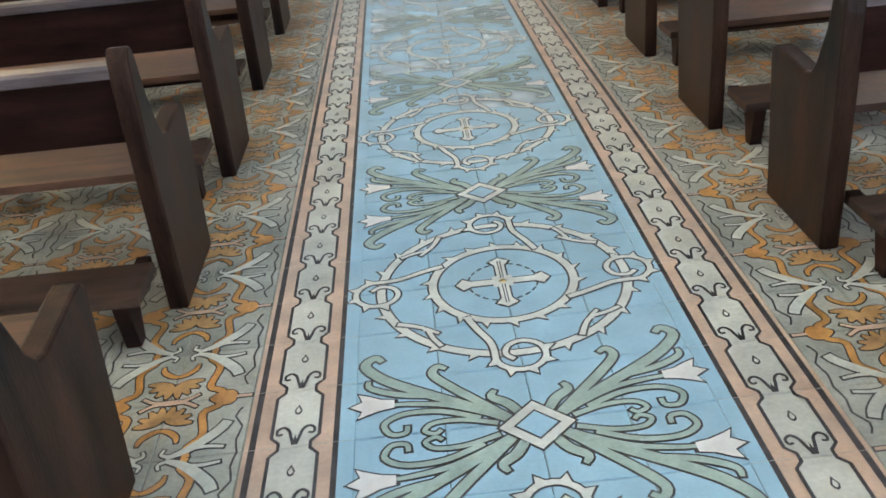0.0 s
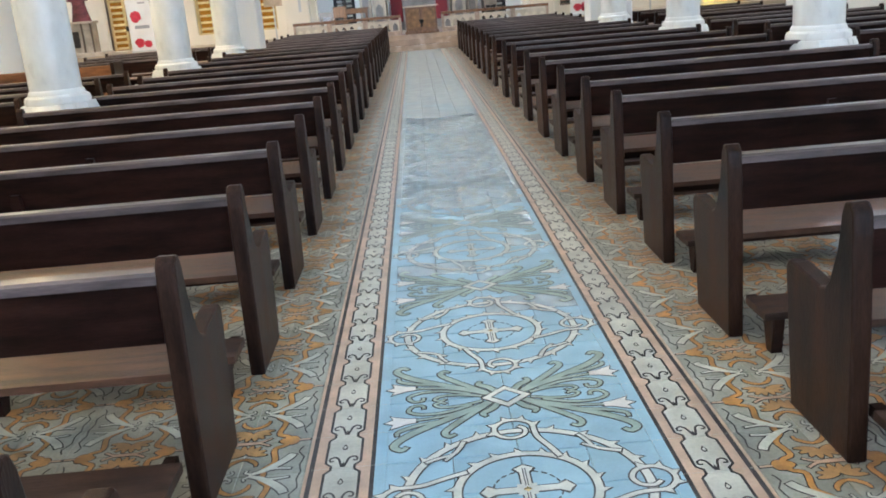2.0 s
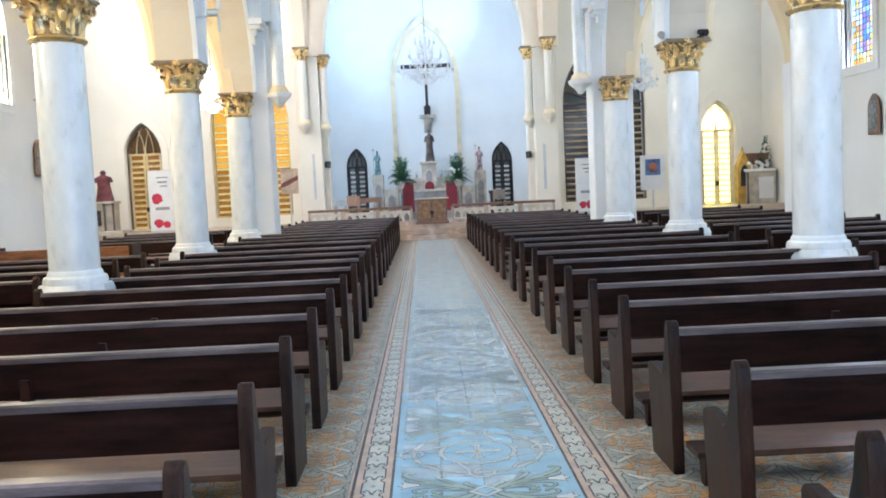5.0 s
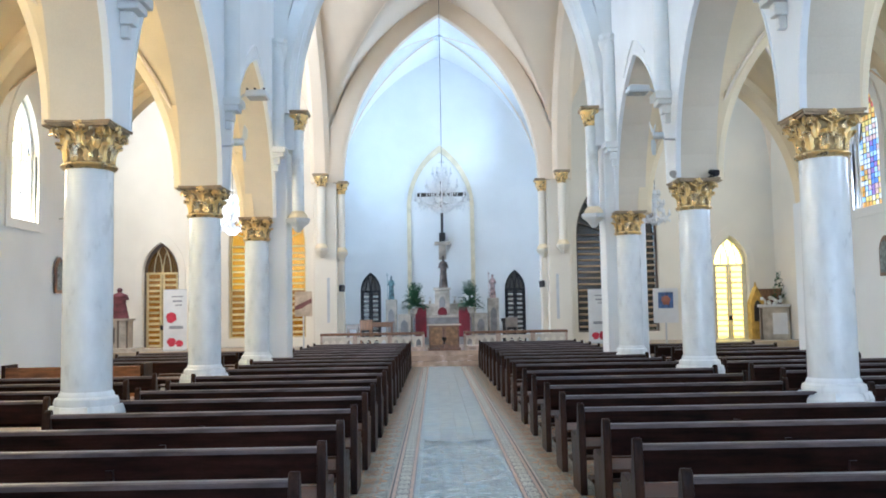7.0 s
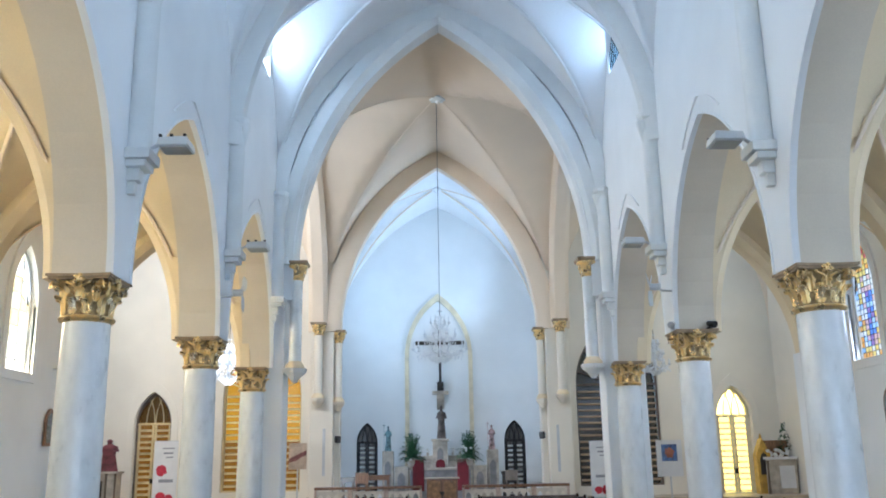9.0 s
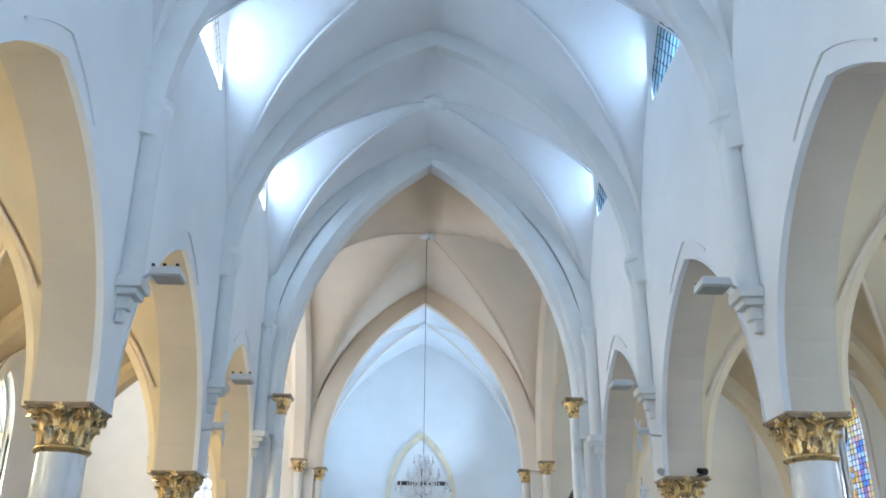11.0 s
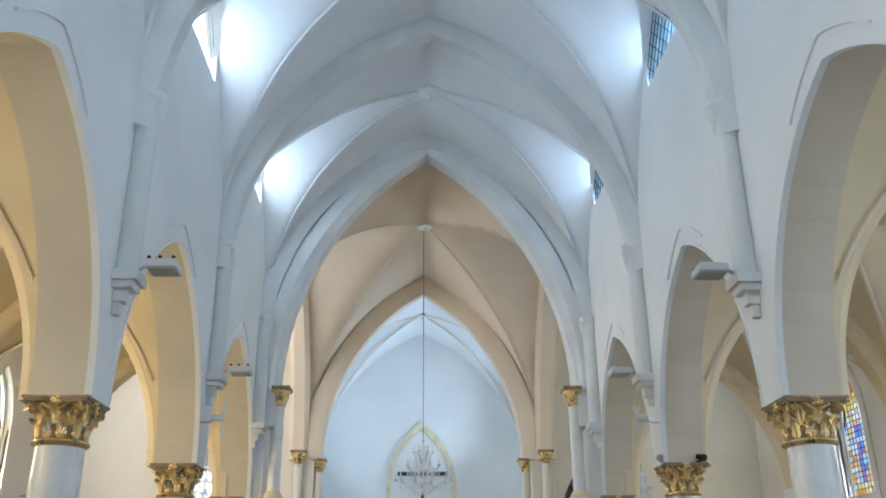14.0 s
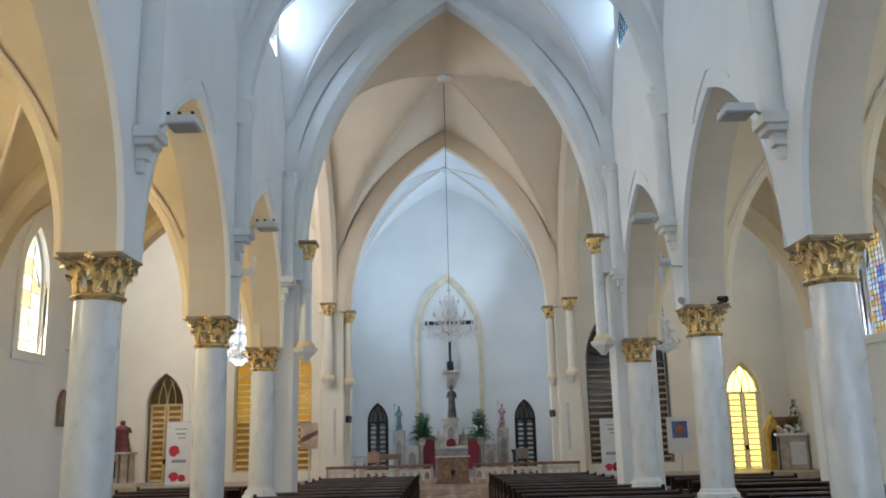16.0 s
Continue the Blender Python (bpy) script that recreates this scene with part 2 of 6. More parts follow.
# ---- plan ----
COLS = [0.27, 4.82, 9.37, 13.91, 18.45]      # column lines along the nave
XC, XW, XB = 3.82, 3.50, 4.12                # column axis, nave wall faces
XA = 7.55                                    # aisle outer wall
ZS, RISE = 6.75, 4.95                        # nave vault
YE, YB = 28.0, 33.5                          # wall with the chancel arch, chancel back wall
XT = 10.6                                    # transept end
YR = -4.3                                    # rear wall
WSH = 0.35                                   # aisle windows stand nearer the entrance than the middle of their bay
SLOPE, PINCH = 0.24, 0.20                    # nave side cells: fall towards the walls, narrowing towards the ribs
SP, AR = 3.6, 2.75                           # arcade spring and rise


def struct(ob, label, category):
    return tagged(ob, label, category, kind="structure")


def wall_with_arches(name, axis_len, openings, d0, d1, ztop, axis, material, label, z0=0.0):
    """A wall of thickness d0..d1 with pointed openings (centre, half width, sill, spring, rise)."""
    bm = bmesh.new()
    ops = sorted(openings)
    s0, s1 = axis_len
    mk = (lambda a, b: (a, b))
    cur = s0
    for c, a, sill, spring, rise in ops:
        if c - a > cur + 1e-4:
            prism([(cur, z0), (c - a, z0), (c - a, ztop), (cur, ztop)], d0, d1, axis, bm)
        line = [(c - u, spring + z) for u, z in arch_line(a, rise)]
        strip(line, [(u, ztop) for u, z in line], d0, d1, axis, bm)
        if sill > z0 + 1e-4:
            prism([(c - a, z0), (c + a, z0), (c + a, sill), (c - a, sill)], d0, d1, axis, bm)
        cur = c + a
    if s1 > cur + 1e-4:
        prism([(cur, z0), (s1, z0), (s1, ztop), (cur, ztop)], d0, d1, axis, bm)
    bmesh.ops.remove_doubles(bm, verts=bm.verts, dist=1e-4)
    return struct(part(name, bm, material), label, "wall")


# ---- floor ----
struct(part("floor", box(-XT - 0.5, XT + 0.5, YR - 0.4, YE + 0.2, -0.3, -0.006), tiled("aisle_floor_tiles")), "worn patterned cement floor under the pews", "floor")
struct(part("chancel_floor", box(-4.4, 4.4, 27.0, YB + 0.3, -0.006, 0.45), mat("chancel_tile", (0.5, 0.36, 0.24), 0.3, vary=0.15, scale=3, coat=0.3)), "raised orange tiled chancel floor", "floor")

# ---- walls ----
for s, nm in ((-1, "west"), (1, "east")):
    bays = [((a + b) / 2, 2.02, 0.0, SP, AR) for a, b in zip(COLS, COLS[1:])]
    lo, hi = sorted((s * XW, s * XB))
    # arcade wall with clerestory windows
    w = wall_with_arches("arcade_wall_" + nm, (COLS[0] + 0.25, COLS[-1] - 0.25), [(c, a, -1, sp, r) for c, a, _, sp, r in bays], lo, hi, 8.0, "x", WHITE, "white plaster nave arcade wall with cream pointed arch soffits", z0=SP)
    w.data.materials.append(SOFFIT)
    for f in w.data.polygons:
        if abs(f.normal.x) < 0.5 or f.normal.x * s > 0.5:
            f.material_index = 1
    lo1, hi1 = sorted((s * XW, s * (XW + 0.4)))
    wall_with_arches("clerestory_wall_" + nm, (COLS[0], COLS[-1] - 0.25), [(c, 0.82, 9.36, 10.2, 0.6) for c, *_ in bays], lo1, hi1, 12.0, "x", WHITE, "white plaster clerestory wall with a pointed window in each bay", z0=8.0)
    lo2, hi2 = sorted((s * XA, s * (XA + 0.35)))
    wall_with_arches("aisle_wall_" + nm, (YR, COLS[-1] + 0.3), [((a + b) / 2 - WSH, 0.52, 3.25, 4.6, 1.1) for a, b in zip(COLS, COLS[1:])], lo2, hi2, 9.0, "x", WHITE, "white plaster outer aisle wall with a stained window in each bay")
    lo3, hi3 = sorted((s * XT, s * (XT + 0.35)))
    struct(part("transept_wall_" + nm, box(lo3, hi3, COLS[-1], YE + 0.4, 0, 13), PALECREAM), "pale cream plaster transept end wall", "wall")
    lo4, hi4 = sorted((s * (XA + 0.35), s * XT))
    struct(part("transept_return_" + nm, box(lo4, hi4, COLS[-1] - 0.05, COLS[-1] + 0.3, 0, 13), PALECREAM), "pale cream plaster return wall of the transept", "wall")
    lo5, hi5 = sorted((s * 3.95, s * 4.3))
    wall_with_arches("chancel_wall_" + nm, (YE + 0.5, YB), [(29.4, 0.45, 0.45, 2.3, 0.7), (31.2, 0.7, 5.4, 7.2, 1.3)], lo5, hi5, 13.0, "x", WHITE, "white plaster chancel side wall with a tall window")
LOUV_L = (-5.57, 1.22, 0.9, 3.8, 2.2)
LOUV_R = (5.57, 1.30, 0.9, 4.0, 2.0)
DOOR_L = (-8.93, 0.56, 0.45, 3.0, 0.98)
DOOR_R = (9.17, 0.54, 0.45, 2.95, 0.95)
wall_with_arches("wall_chancel_arch", (-XT, XT), [LOUV_L, LOUV_R, DOOR_L, DOOR_R, (0, 3.15, 0, 5.75, 5.65)], YE, YE + 0.5, 13.0, "y", PALECREAM, "pale cream plaster wall with the tall pointed chancel arch, louvred openings and side doors")
AD = [(-2.70, 0.39, 0.45, 2.45, 0.72), (2.79, 0.39, 0.45, 2.45, 0.74)]
wall_with_arches("wall_chancel_back", (-4.3, 4.3), AD, YB, YB + 0.4, 13.5, "y", WHITE, "pale blue white chancel back wall with two arched louvre doors")
wall_with_arches("crossing_arch_wall", (-3.6, 3.6), [(0, 3.12, 5.0, 5.75, 5.75)], COLS[-1] - 0.28, COLS[-1] + 0.3, 12.6, "y", WHITE, "white plaster wall above the crossing arch", z0=5.0)
# Unseen rear wall; its door openings are added to hold fill lamps.
wall_with_arches("wall_rear", (-XA - 0.35, XA + 0.35), [(0, 1.4, 0, 3.4, 1.8), (5.7, 0.8, 0, 2.6, 1.2), (-5.7, 0.8, 0, 2.6, 1.2)], YR - 0.4, YR, 13.0, "y", WHITE, "white plaster rear wall out of view, with openings added for lamps")


# ---- vaults ----
def vault(name, x0, x1, y0, y1, zs, rise, material, label, nx=28, rise_y=None, slope=0.0, pinch=0.0):
    """Four part groin vault over a bay: the higher of two crossing pointed barrels."""
    ax, ay, cx, cy = (x1 - x0) / 2, (y1 - y0) / 2, (x0 + x1) / 2, (y0 + y1) / 2
    bm = bmesh.new()
    us = [math.sin(math.pi / 2 * (2 * i / nx - 1)) for i in range(nx + 1)]
    ry = rise_y or rise
    def h(u, v):
        return max(arc_z(abs(u) * ax, ax, rise), arc_z(abs(v) * ax, ax, rise) * ry / rise * (1 - slope * u * u) * (1 - pinch * abs(v)))
    grid = [[bm.verts.new((cx + u * ax, cy + v * ay, zs + h(u, v))) for u in us] for v in us]
    top = [[bm.verts.new((cx + u * (ax + 0.0), cy + v * ay, zs + h(u, v) + 0.15)) for u in us] for v in us]
    n = len(us)
    for j in range(n - 1):
        for i in range(n - 1):
            bm.faces.new((grid[j][i], grid[j + 1][i], grid[j + 1][i + 1], grid[j][i + 1]))
            bm.faces.new((top[j][i], top[j][i + 1], top[j + 1][i + 1], top[j + 1][i]))
    ob = part(name, bm, material)
    for f in ob.data.polygons:
        f.use_smooth = True
    return struct(ob, label, "ceiling")


def arch_rib(name, a, rise, zs, width, depth, m, material, n=16, parent=None, label="", roll=0.02):
    """A rib following a pointed arch in its own x-z plane, width along y, hanging depth below the line."""
    out = arch_line(a, rise, n)
    c = (rise * rise - a * a) / (2 * a)
    R = a + c
    def off(p, d):
        u, z = p
        sgn = 1 if u >= 0 else -1
        ang = math.atan2(z, abs(u) + c)
        q = ((R - d) * math.cos(ang) - c, (R - d) * math.sin(ang))
        if q[0] < 0:
            q = (0.0, math.sqrt(max(0, (R - d) ** 2 - c * c)))
        return (sgn * q[0], q[1])
    def ring(d, w):
        return [off(p, d) for p in out], w
    bm = bmesh.new()
    prof = [(-0.05, width / 2), (depth * 0.55, width / 2), (depth, width * 0.28), (depth, -width * 0.28), (depth * 0.55, -width / 2), (-0.05, -width / 2)]
    rows = [[bm.verts.new((q[0], w, zs + q[1])) for q in [off(p, d) for p in out]] for d, w in prof]
    for r in range(len(rows)):
        A, B = rows[r], rows[(r + 1) % len(rows)]
        for i in range(len(out) - 1):
            bm.faces.new((A[i], A[i + 1], B[i + 1], B[i]))
    for i in (0, len(out) - 1):
        bm.faces.new([r[i] for r in rows])
    bmesh.ops.transform(bm, matrix=m, verts=bm.verts)
    ob = part(name, bm, material, parent, smooth=True)
    return ob


for i, (a, b) in enumerate(zip([YR] + COLS, COLS)):
    struct(vault("ceiling_nave", -3.62, 3.62, a, b, ZS, RISE, VAULT, "", slope=SLOPE, pinch=PINCH, nx=56), "white plaster pointed groin vault over the nave", "ceiling")
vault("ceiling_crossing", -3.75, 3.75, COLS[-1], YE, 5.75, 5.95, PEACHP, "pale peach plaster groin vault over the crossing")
vault("ceiling_chancel", -3.95, 3.95, YE + 0.45, YB + 0.05, 5.75, 5.75, VAULT, "white plaster groin vault over the chancel")
for s, nm in ((-1, "west"), (1, "east")):
    x0, x1 = sorted((s * XB, s * XA))
    for a, b in zip([YR] + COLS, COLS):
        vault("ceiling_aisle", x0 - 0.02, x1 + 0.02, a, b, 3.75, 2.95, CREAM, "cream plaster groin vault over the side aisle", nx=36)
    x0, x1 = sorted((s * 3.75, s * XT))
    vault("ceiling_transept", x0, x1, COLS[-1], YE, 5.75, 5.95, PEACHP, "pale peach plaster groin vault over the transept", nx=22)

# ---- ribs, piers and columns ----
def nave_rib(y, a, rise, zs, width, depth, label):
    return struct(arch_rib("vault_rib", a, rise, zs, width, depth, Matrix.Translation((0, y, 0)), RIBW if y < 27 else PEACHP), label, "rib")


for y in COLS[:4]:
    nave_rib(y, 3.62, RISE, ZS, 0.42, 0.29, "white moulded transverse rib of the nave vault")


def groin_u(v, ax, rise, slope, pinch):
    """Where the main barrel meets the side cell, as a share of the half span, at the share v of the bay's half length."""
    lo, hi = 0.0, 1.0
    for _ in range(40):
        u = (lo + hi) / 2
        if arc_z(u * ax, ax, rise) > arc_z(v * ax, ax, rise) * (1 - slope * u * u) * (1 - pinch * abs(v)):
            lo = u
        else:
            hi = u
    return (lo + hi) / 2


def diagonal_ribs(x0, x1, y0, y1, zs, rise, width=0.06, depth=0.03, slope=0.0, pinch=0.0):
    """Two crossing ribs along the groins of a bay."""
    ax, ay, cx, cy = (x1 - x0) / 2, (y1 - y0) / 2, (x0 + x1) / 2, (y0 + y1) / 2
    for sg in (-1, 1):
        bm = bmesh.new()
        d = Vector((ax, sg * ay, 0)).normalized()
        nrm = Vector((-d.y, d.x, 0))
        half = [(v, groin_u(v, ax, rise, slope, pinch)) for v in [math.sin(math.pi / 2 * k / 18) for k in range(19)]]
        line = [(-u, -v) for u, v in ((u, v) for v, u in half[:0:-1])] + [(u, v) for v, u in half]
        pts = [Vector((cx + u * ax, cy + sg * v * ay, zs + arc_z(u * ax, ax, rise))) for u, v in line]
        rows = []
        for w, dz in ((-0.5, 0.04), (-0.5, -0.5), (-0.2, -1), (0.2, -1), (0.5, -0.5), (0.5, 0.04)):
            rows.append([bm.verts.new(p + nrm * w * width + Vector((0, 0, dz * depth)) * (1 if dz < 0 else 1)) for p in pts])
        for r in range(len(rows)):
            A, B = rows[r], rows[(r + 1) % len(rows)]
            for i in range(len(pts) - 1):
                bm.faces.new((A[i], A[i + 1], B[i + 1], B[i]))
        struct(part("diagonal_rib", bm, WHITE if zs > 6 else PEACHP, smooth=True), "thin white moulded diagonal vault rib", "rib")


def boss(x, y, z, r=0.26):
    e = empty("vault_boss", pose(x, y, z), "white plaster foliate boss at the vault crossing", "boss", "vault bosses")
    part("disc", lathe([(r * 0.6, 0.05), (r, 0.0), (r, -0.06), (r * 0.75, -0.1), (r * 0.3, -0.12)], 20), WHITE, e, smooth=True)
    for i in range(8):
        t = 2 * math.pi * i / 8
        part("petal", blob((r * 1.0 * math.cos(t), r * 1.0 * math.sin(t), -0.06), (0.075, 0.075, 0.05), sub=1), WHITE, e, smooth=True)
    part("centre", blob((0, 0, -0.13), (0.06, 0.06, 0.05), sub=2), WHITE, e, smooth=True)
    return e


for a, b in zip([YR] + COLS, COLS):
    diagonal_ribs(-3.62, 3.62, a, b, ZS, RISE, 0.07, 0.035, SLOPE, PINCH)
    if a > 0:
        boss(0, (a + b) / 2, ZS + RISE - 0.02)
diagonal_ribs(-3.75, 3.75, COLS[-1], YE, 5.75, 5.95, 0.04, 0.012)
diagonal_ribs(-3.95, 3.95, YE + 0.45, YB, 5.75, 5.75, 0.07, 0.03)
boss(0, (COLS[-1] + YE) / 2, 5.75 + 5.93, 0.16)
boss(0, (YE + YB) / 2 + 0.2, 5.75 + 5.73, 0.14)
for s in (-1, 1):
    x0, x1 = sorted((s * XB, s * XA))
    for a, b in zip([YR] + COLS, COLS):
        diagonal_ribs(x0, x1, a, b, 3.75, 2.95, 0.07, 0.03)
    for y in COLS:
        w = 0.5 if y < 18 else 0.6
        struct(arch_rib("aisle_arch", (x1 - x0) / 2 + 0.12, 3.12, 3.58, w, 0.26, Matrix.Translation(((x0 + x1) / 2, y, 0)), CREAM), "cream plaster transverse arch across the side aisle", "rib")
        struct(part("aisle_pilaster", box(*sorted((s * (XA + 0.01), s * (XA - 0.16))), y - w / 2, y + w / 2, 0, 3.78), WHITE, bevel=0.02), "white plaster pilaster on the aisle wall", "pilaster")
    # side arches of the crossing
    m = Matrix.Translation((s * 3.82, (COLS[-1] + YE) / 2, 0)) @ pose(0, 0, 0, 0, 0, 90)
    struct(arch_rib("crossing_side_arch", (YE - COLS[-1]) / 2 - 0.25, 5.8, 5.75, 0.6, 0.25, m, PEACHP), "pale peach moulded arch between crossing and transept", "rib")
# wall fields above the aisle ends of the crossing
    struct(part("crossing_side_wall", strip([((COLS[-1] + YE) / 2 - u, 5.75 + z) for u, z in arch_line((YE - COLS[-1]) / 2 - 0.25, 5.75)], [((COLS[-1] + YE) / 2 - u, 13.0) for u, z in arch_line((YE - COLS[-1]) / 2 - 0.25, 5.75)], *sorted((s * 3.7, s * 4.0)), "x"), WHITE), "white plaster wall above the transept arch", "wall")


def capital_leaf(r, zb, lh, ww, t, curl):
    """A lobed leaf that hugs the bell and curls over at its tip."""
    bm = bmesh.new()
    prof = [(1.02, 0.0, 0.55), (1.04, 0.22, 0.95), (1.06, 0.42, 0.72), (1.10, 0.60, 0.98), (1.18, 0.78, 0.66), (1.18 + curl * 0.6, 0.95, 0.74), (1.18 + curl, 0.98, 0.5), (1.16 + curl, 0.84, 0.3)]
    cross = ((-1, -0.012), (-0.5, 0.014), (0, 0.0), (0.5, 0.014), (1, -0.012))
    front = [[bm.verts.new((rr * r + o, sw * ww * wd, zb + zz * lh)) for sw, o in cross] for rr, zz, wd in prof]
    back = [[bm.verts.new((v.co.x - 0.022, v.co.y * 0.85, v.co.z - 0.006)) for v in row] for row in front]
    for rows in (front, back):
        for A, B in zip(rows, rows[1:]):
            for k in range(4):
                bm.faces.new((A[k], A[k + 1], B[k + 1], B[k]))
    for A, B, C, D in zip(front, front[1:], back, back[1:]):
        bm.faces.new((A[0], B[0], D[0], C[0]))
        bm.faces.new((A[4], C[4], D[4], B[4]))
    for k in range(4):
        bm.faces.new((front[-1][k], front[-1][k + 1], back[-1][k + 1], back[-1][k]))
    bmesh.ops.transform(bm, matrix=Matrix.Rotation(t, 4, "Z"), verts=bm.verts)
    return bm


def leaf_capital(parent, r, z0, z1, w, n=8):
    """Gilded foliate capital: plain neck, two rings of curled leaves, corner volutes, small flowers, concave abacus."""
    h = z1 - z0
    part("bell", lathe([(r * 1.0, z0), (r * 1.0, z0 + h * 0.5), (r * 1.12, z0 + h * 0.75), (w * 0.43, z0 + h * 0.88)], 24), BELL, parent, "gilt ground behind the leaves, darkened as their shade", smooth=True)
    part("necking", lathe([(r * 1.0, z0 - 0.02), (r * 1.14, z0 - 0.005), (r * 1.2, z0 + 0.02), (r * 1.14, z0 + 0.042), (r * 1.0, z0 + 0.05)], 24), GOLD, parent, smooth=True)
    for k, (zf, lf, curl) in enumerate(((0.12, 0.44, 0.20), (0.40, 0.42, 0.30))):
        for i in range(n):
            t = 2 * math.pi * (i + 0.5 * k) / n
            part("leaf", capital_leaf(r * (1 + 0.04 * k), z0 + zf * h, lf * h, 2 * math.pi * r / n * 0.40, t, curl), GOLD, parent, smooth=True)
    for i in range(4):
        t = math.pi / 4 + i * math.pi / 2
        p = Vector((math.cos(t), math.sin(t), 0))
        side = Vector((-p.y, p.x, 0))
        for sg in (-1, 1):
            pts = []
            for k in range(13):
                an = k * 0.66 - 0.4
                q = 0.075 * (1 - k / 15)
                pts.append(p * (w * 0.60 - 0.075 + q * math.cos(an)) + side * sg * 0.028 + Vector((0, 0, z0 + h * 0.74 + q * math.sin(an))))
            part("volute", tube(pts, 0.017, 6), GOLD, parent, smooth=True)
        t2 = i * math.pi / 2
        c, d = Vector((math.cos(t2), math.sin(t2), 0)), Vector((-math.sin(t2), math.cos(t2), 0))
        for sg in (-1, 1):
            pts = [c * (r * 1.2 + 0.03 * k / 8) + d * sg * (0.035 + 0.10 * k / 8 - 0.03 * math.sin(k * 0.9)) + Vector((0, 0, z0 + h * (0.60 + 0.22 * math.sin(k * 0.24)))) for k in range(9)]
            part("tendril", tube(pts, 0.013, 5), GOLD, parent, smooth=True)
        bm = blob(c * w * 0.45 + Vector((0, 0, z0 + h * 0.87)), (0.03, 0.03, 0.03), sub=1)
        for k in range(5):
            a = 2 * math.pi * k / 5
            blob(c * w * 0.445 + d * 0.042 * math.cos(a) + Vector((0, 0, z0 + h * 0.87 + 0.042 * math.sin(a))), (0.028, 0.028, 0.028), bm, 1)
        part("rosette", bm, GOLD, parent, smooth=True)
    out = []
    for i in range(4):
        t = i * math.pi / 2
        for k in range(8):
            f = -1 + 2 * k / 8
            q = (w / 2 * (0.90 + 0.10 * f * f), w / 2 * f * 0.995)
            out.append((math.cos(t) * q[0] - math.sin(t) * q[1], math.sin(t) * q[0] + math.cos(t) * q[1]))
    bm = prism([(x * 0.93, y * 0.93) for x, y in out], z1 - h * 0.12, z1 - h * 0.06, "z")
    prism(out, z1 - h * 0.06, z1, "z", bm)
    part("abacus", bm, ABACUS, parent, "dull bronze abacus with hollowed sides")


def column():
    e = empty("column", pose(0, 0, 0), "round white marbled nave column with gilded leaf capital", "column", "nave columns")
    part("shaft", lathe([(0.246, 0.86), (0.246, 1.3), (0.243, 2.2), (0.236, 3.14)], 40), MARBLE, e, smooth=True)
    part("base", lathe([(0.31, 0.72), (0.315, 0.76), (0.305, 0.80), (0.27, 0.82), (0.265, 0.85), (0.248, 0.87)], 40), MARBLE, e, smooth=True)
    part("plinth", lathe([(0.345, 0.0), (0.345, 0.66), (0.32, 0.73)], square=8), MARBLE, e)
    leaf_capital(e, 0.236, 3.14, SP, 0.66, 10)
    return e


c0 = column()
first = True
for y in COLS:
    for s in (-1, 1):
        m = pose(s * XC, y, 0) if y < COLS[-1] else pose(s * XC - 0.08, y - 0.22, 0)
        if first:
            c0.matrix_world, first = m, False
        else:
            copy_thing(c0, m)
        if COLS[0] < y < COLS[-1]:
            continue
        struct(part("arcade_pier", box(*sorted((s * XW, s * XB)), y - 0.25, y + 0.25, SP, 12.0), WHITE), "white plaster pier block above a column capital", "pier")


def wall_shaft(x, y, s):
    """Shaft on the nave wall: corbel at its foot, small capital where the rib starts."""
    e = empty("wall_shaft", pose(x, y, 0), "white plaster wall shaft with stepped corbel", "shaft", "wall shafts", "structure")
    part("pilaster", lathe([(0.135, 4.97), (0.135, 7.1)], 20, -s * 0.09, 0), RIBW, e, smooth=True)
    bm = bmesh.new()
    for w, d, z0, z1 in ((0.38, 0.27, 4.88, 5.0), (0.30, 0.22, 4.80, 4.88), (0.15, 0.14, 4.66, 4.80), (0.09, 0.09, 4.52, 4.66)):
        box(*sorted((0.0, -s * d)), -w / 2, w / 2, z0, z1, bm)
    part("corbel", bm, RIBW, e, bevel=0.012)
    bm = lathe([(0.135, 7.06), (0.155, 7.09), (0.15, 7.12), (0.19, 7.17), (0.195, 7.24)], 8, -s * 0.10, 0)
    part("impost", bm, RIBW, e)
    bm = lathe([(0.02, 6.72), (0.05, 6.86), (0.085, 7.0), (0.11, 7.08), (0.11, 7.12)], 12)
    bmesh.ops.transform(bm, matrix=Matrix.Translation((-s * 0.2, 0, 0)), verts=bm.verts)
    part("pendant", bm, RIBW, e, smooth=True)
    return e


for y in COLS[1:4] + [COLS[-1] - 0.5]:
    for s in (-1, 1):
        wall_shaft(s * XW, y, s)


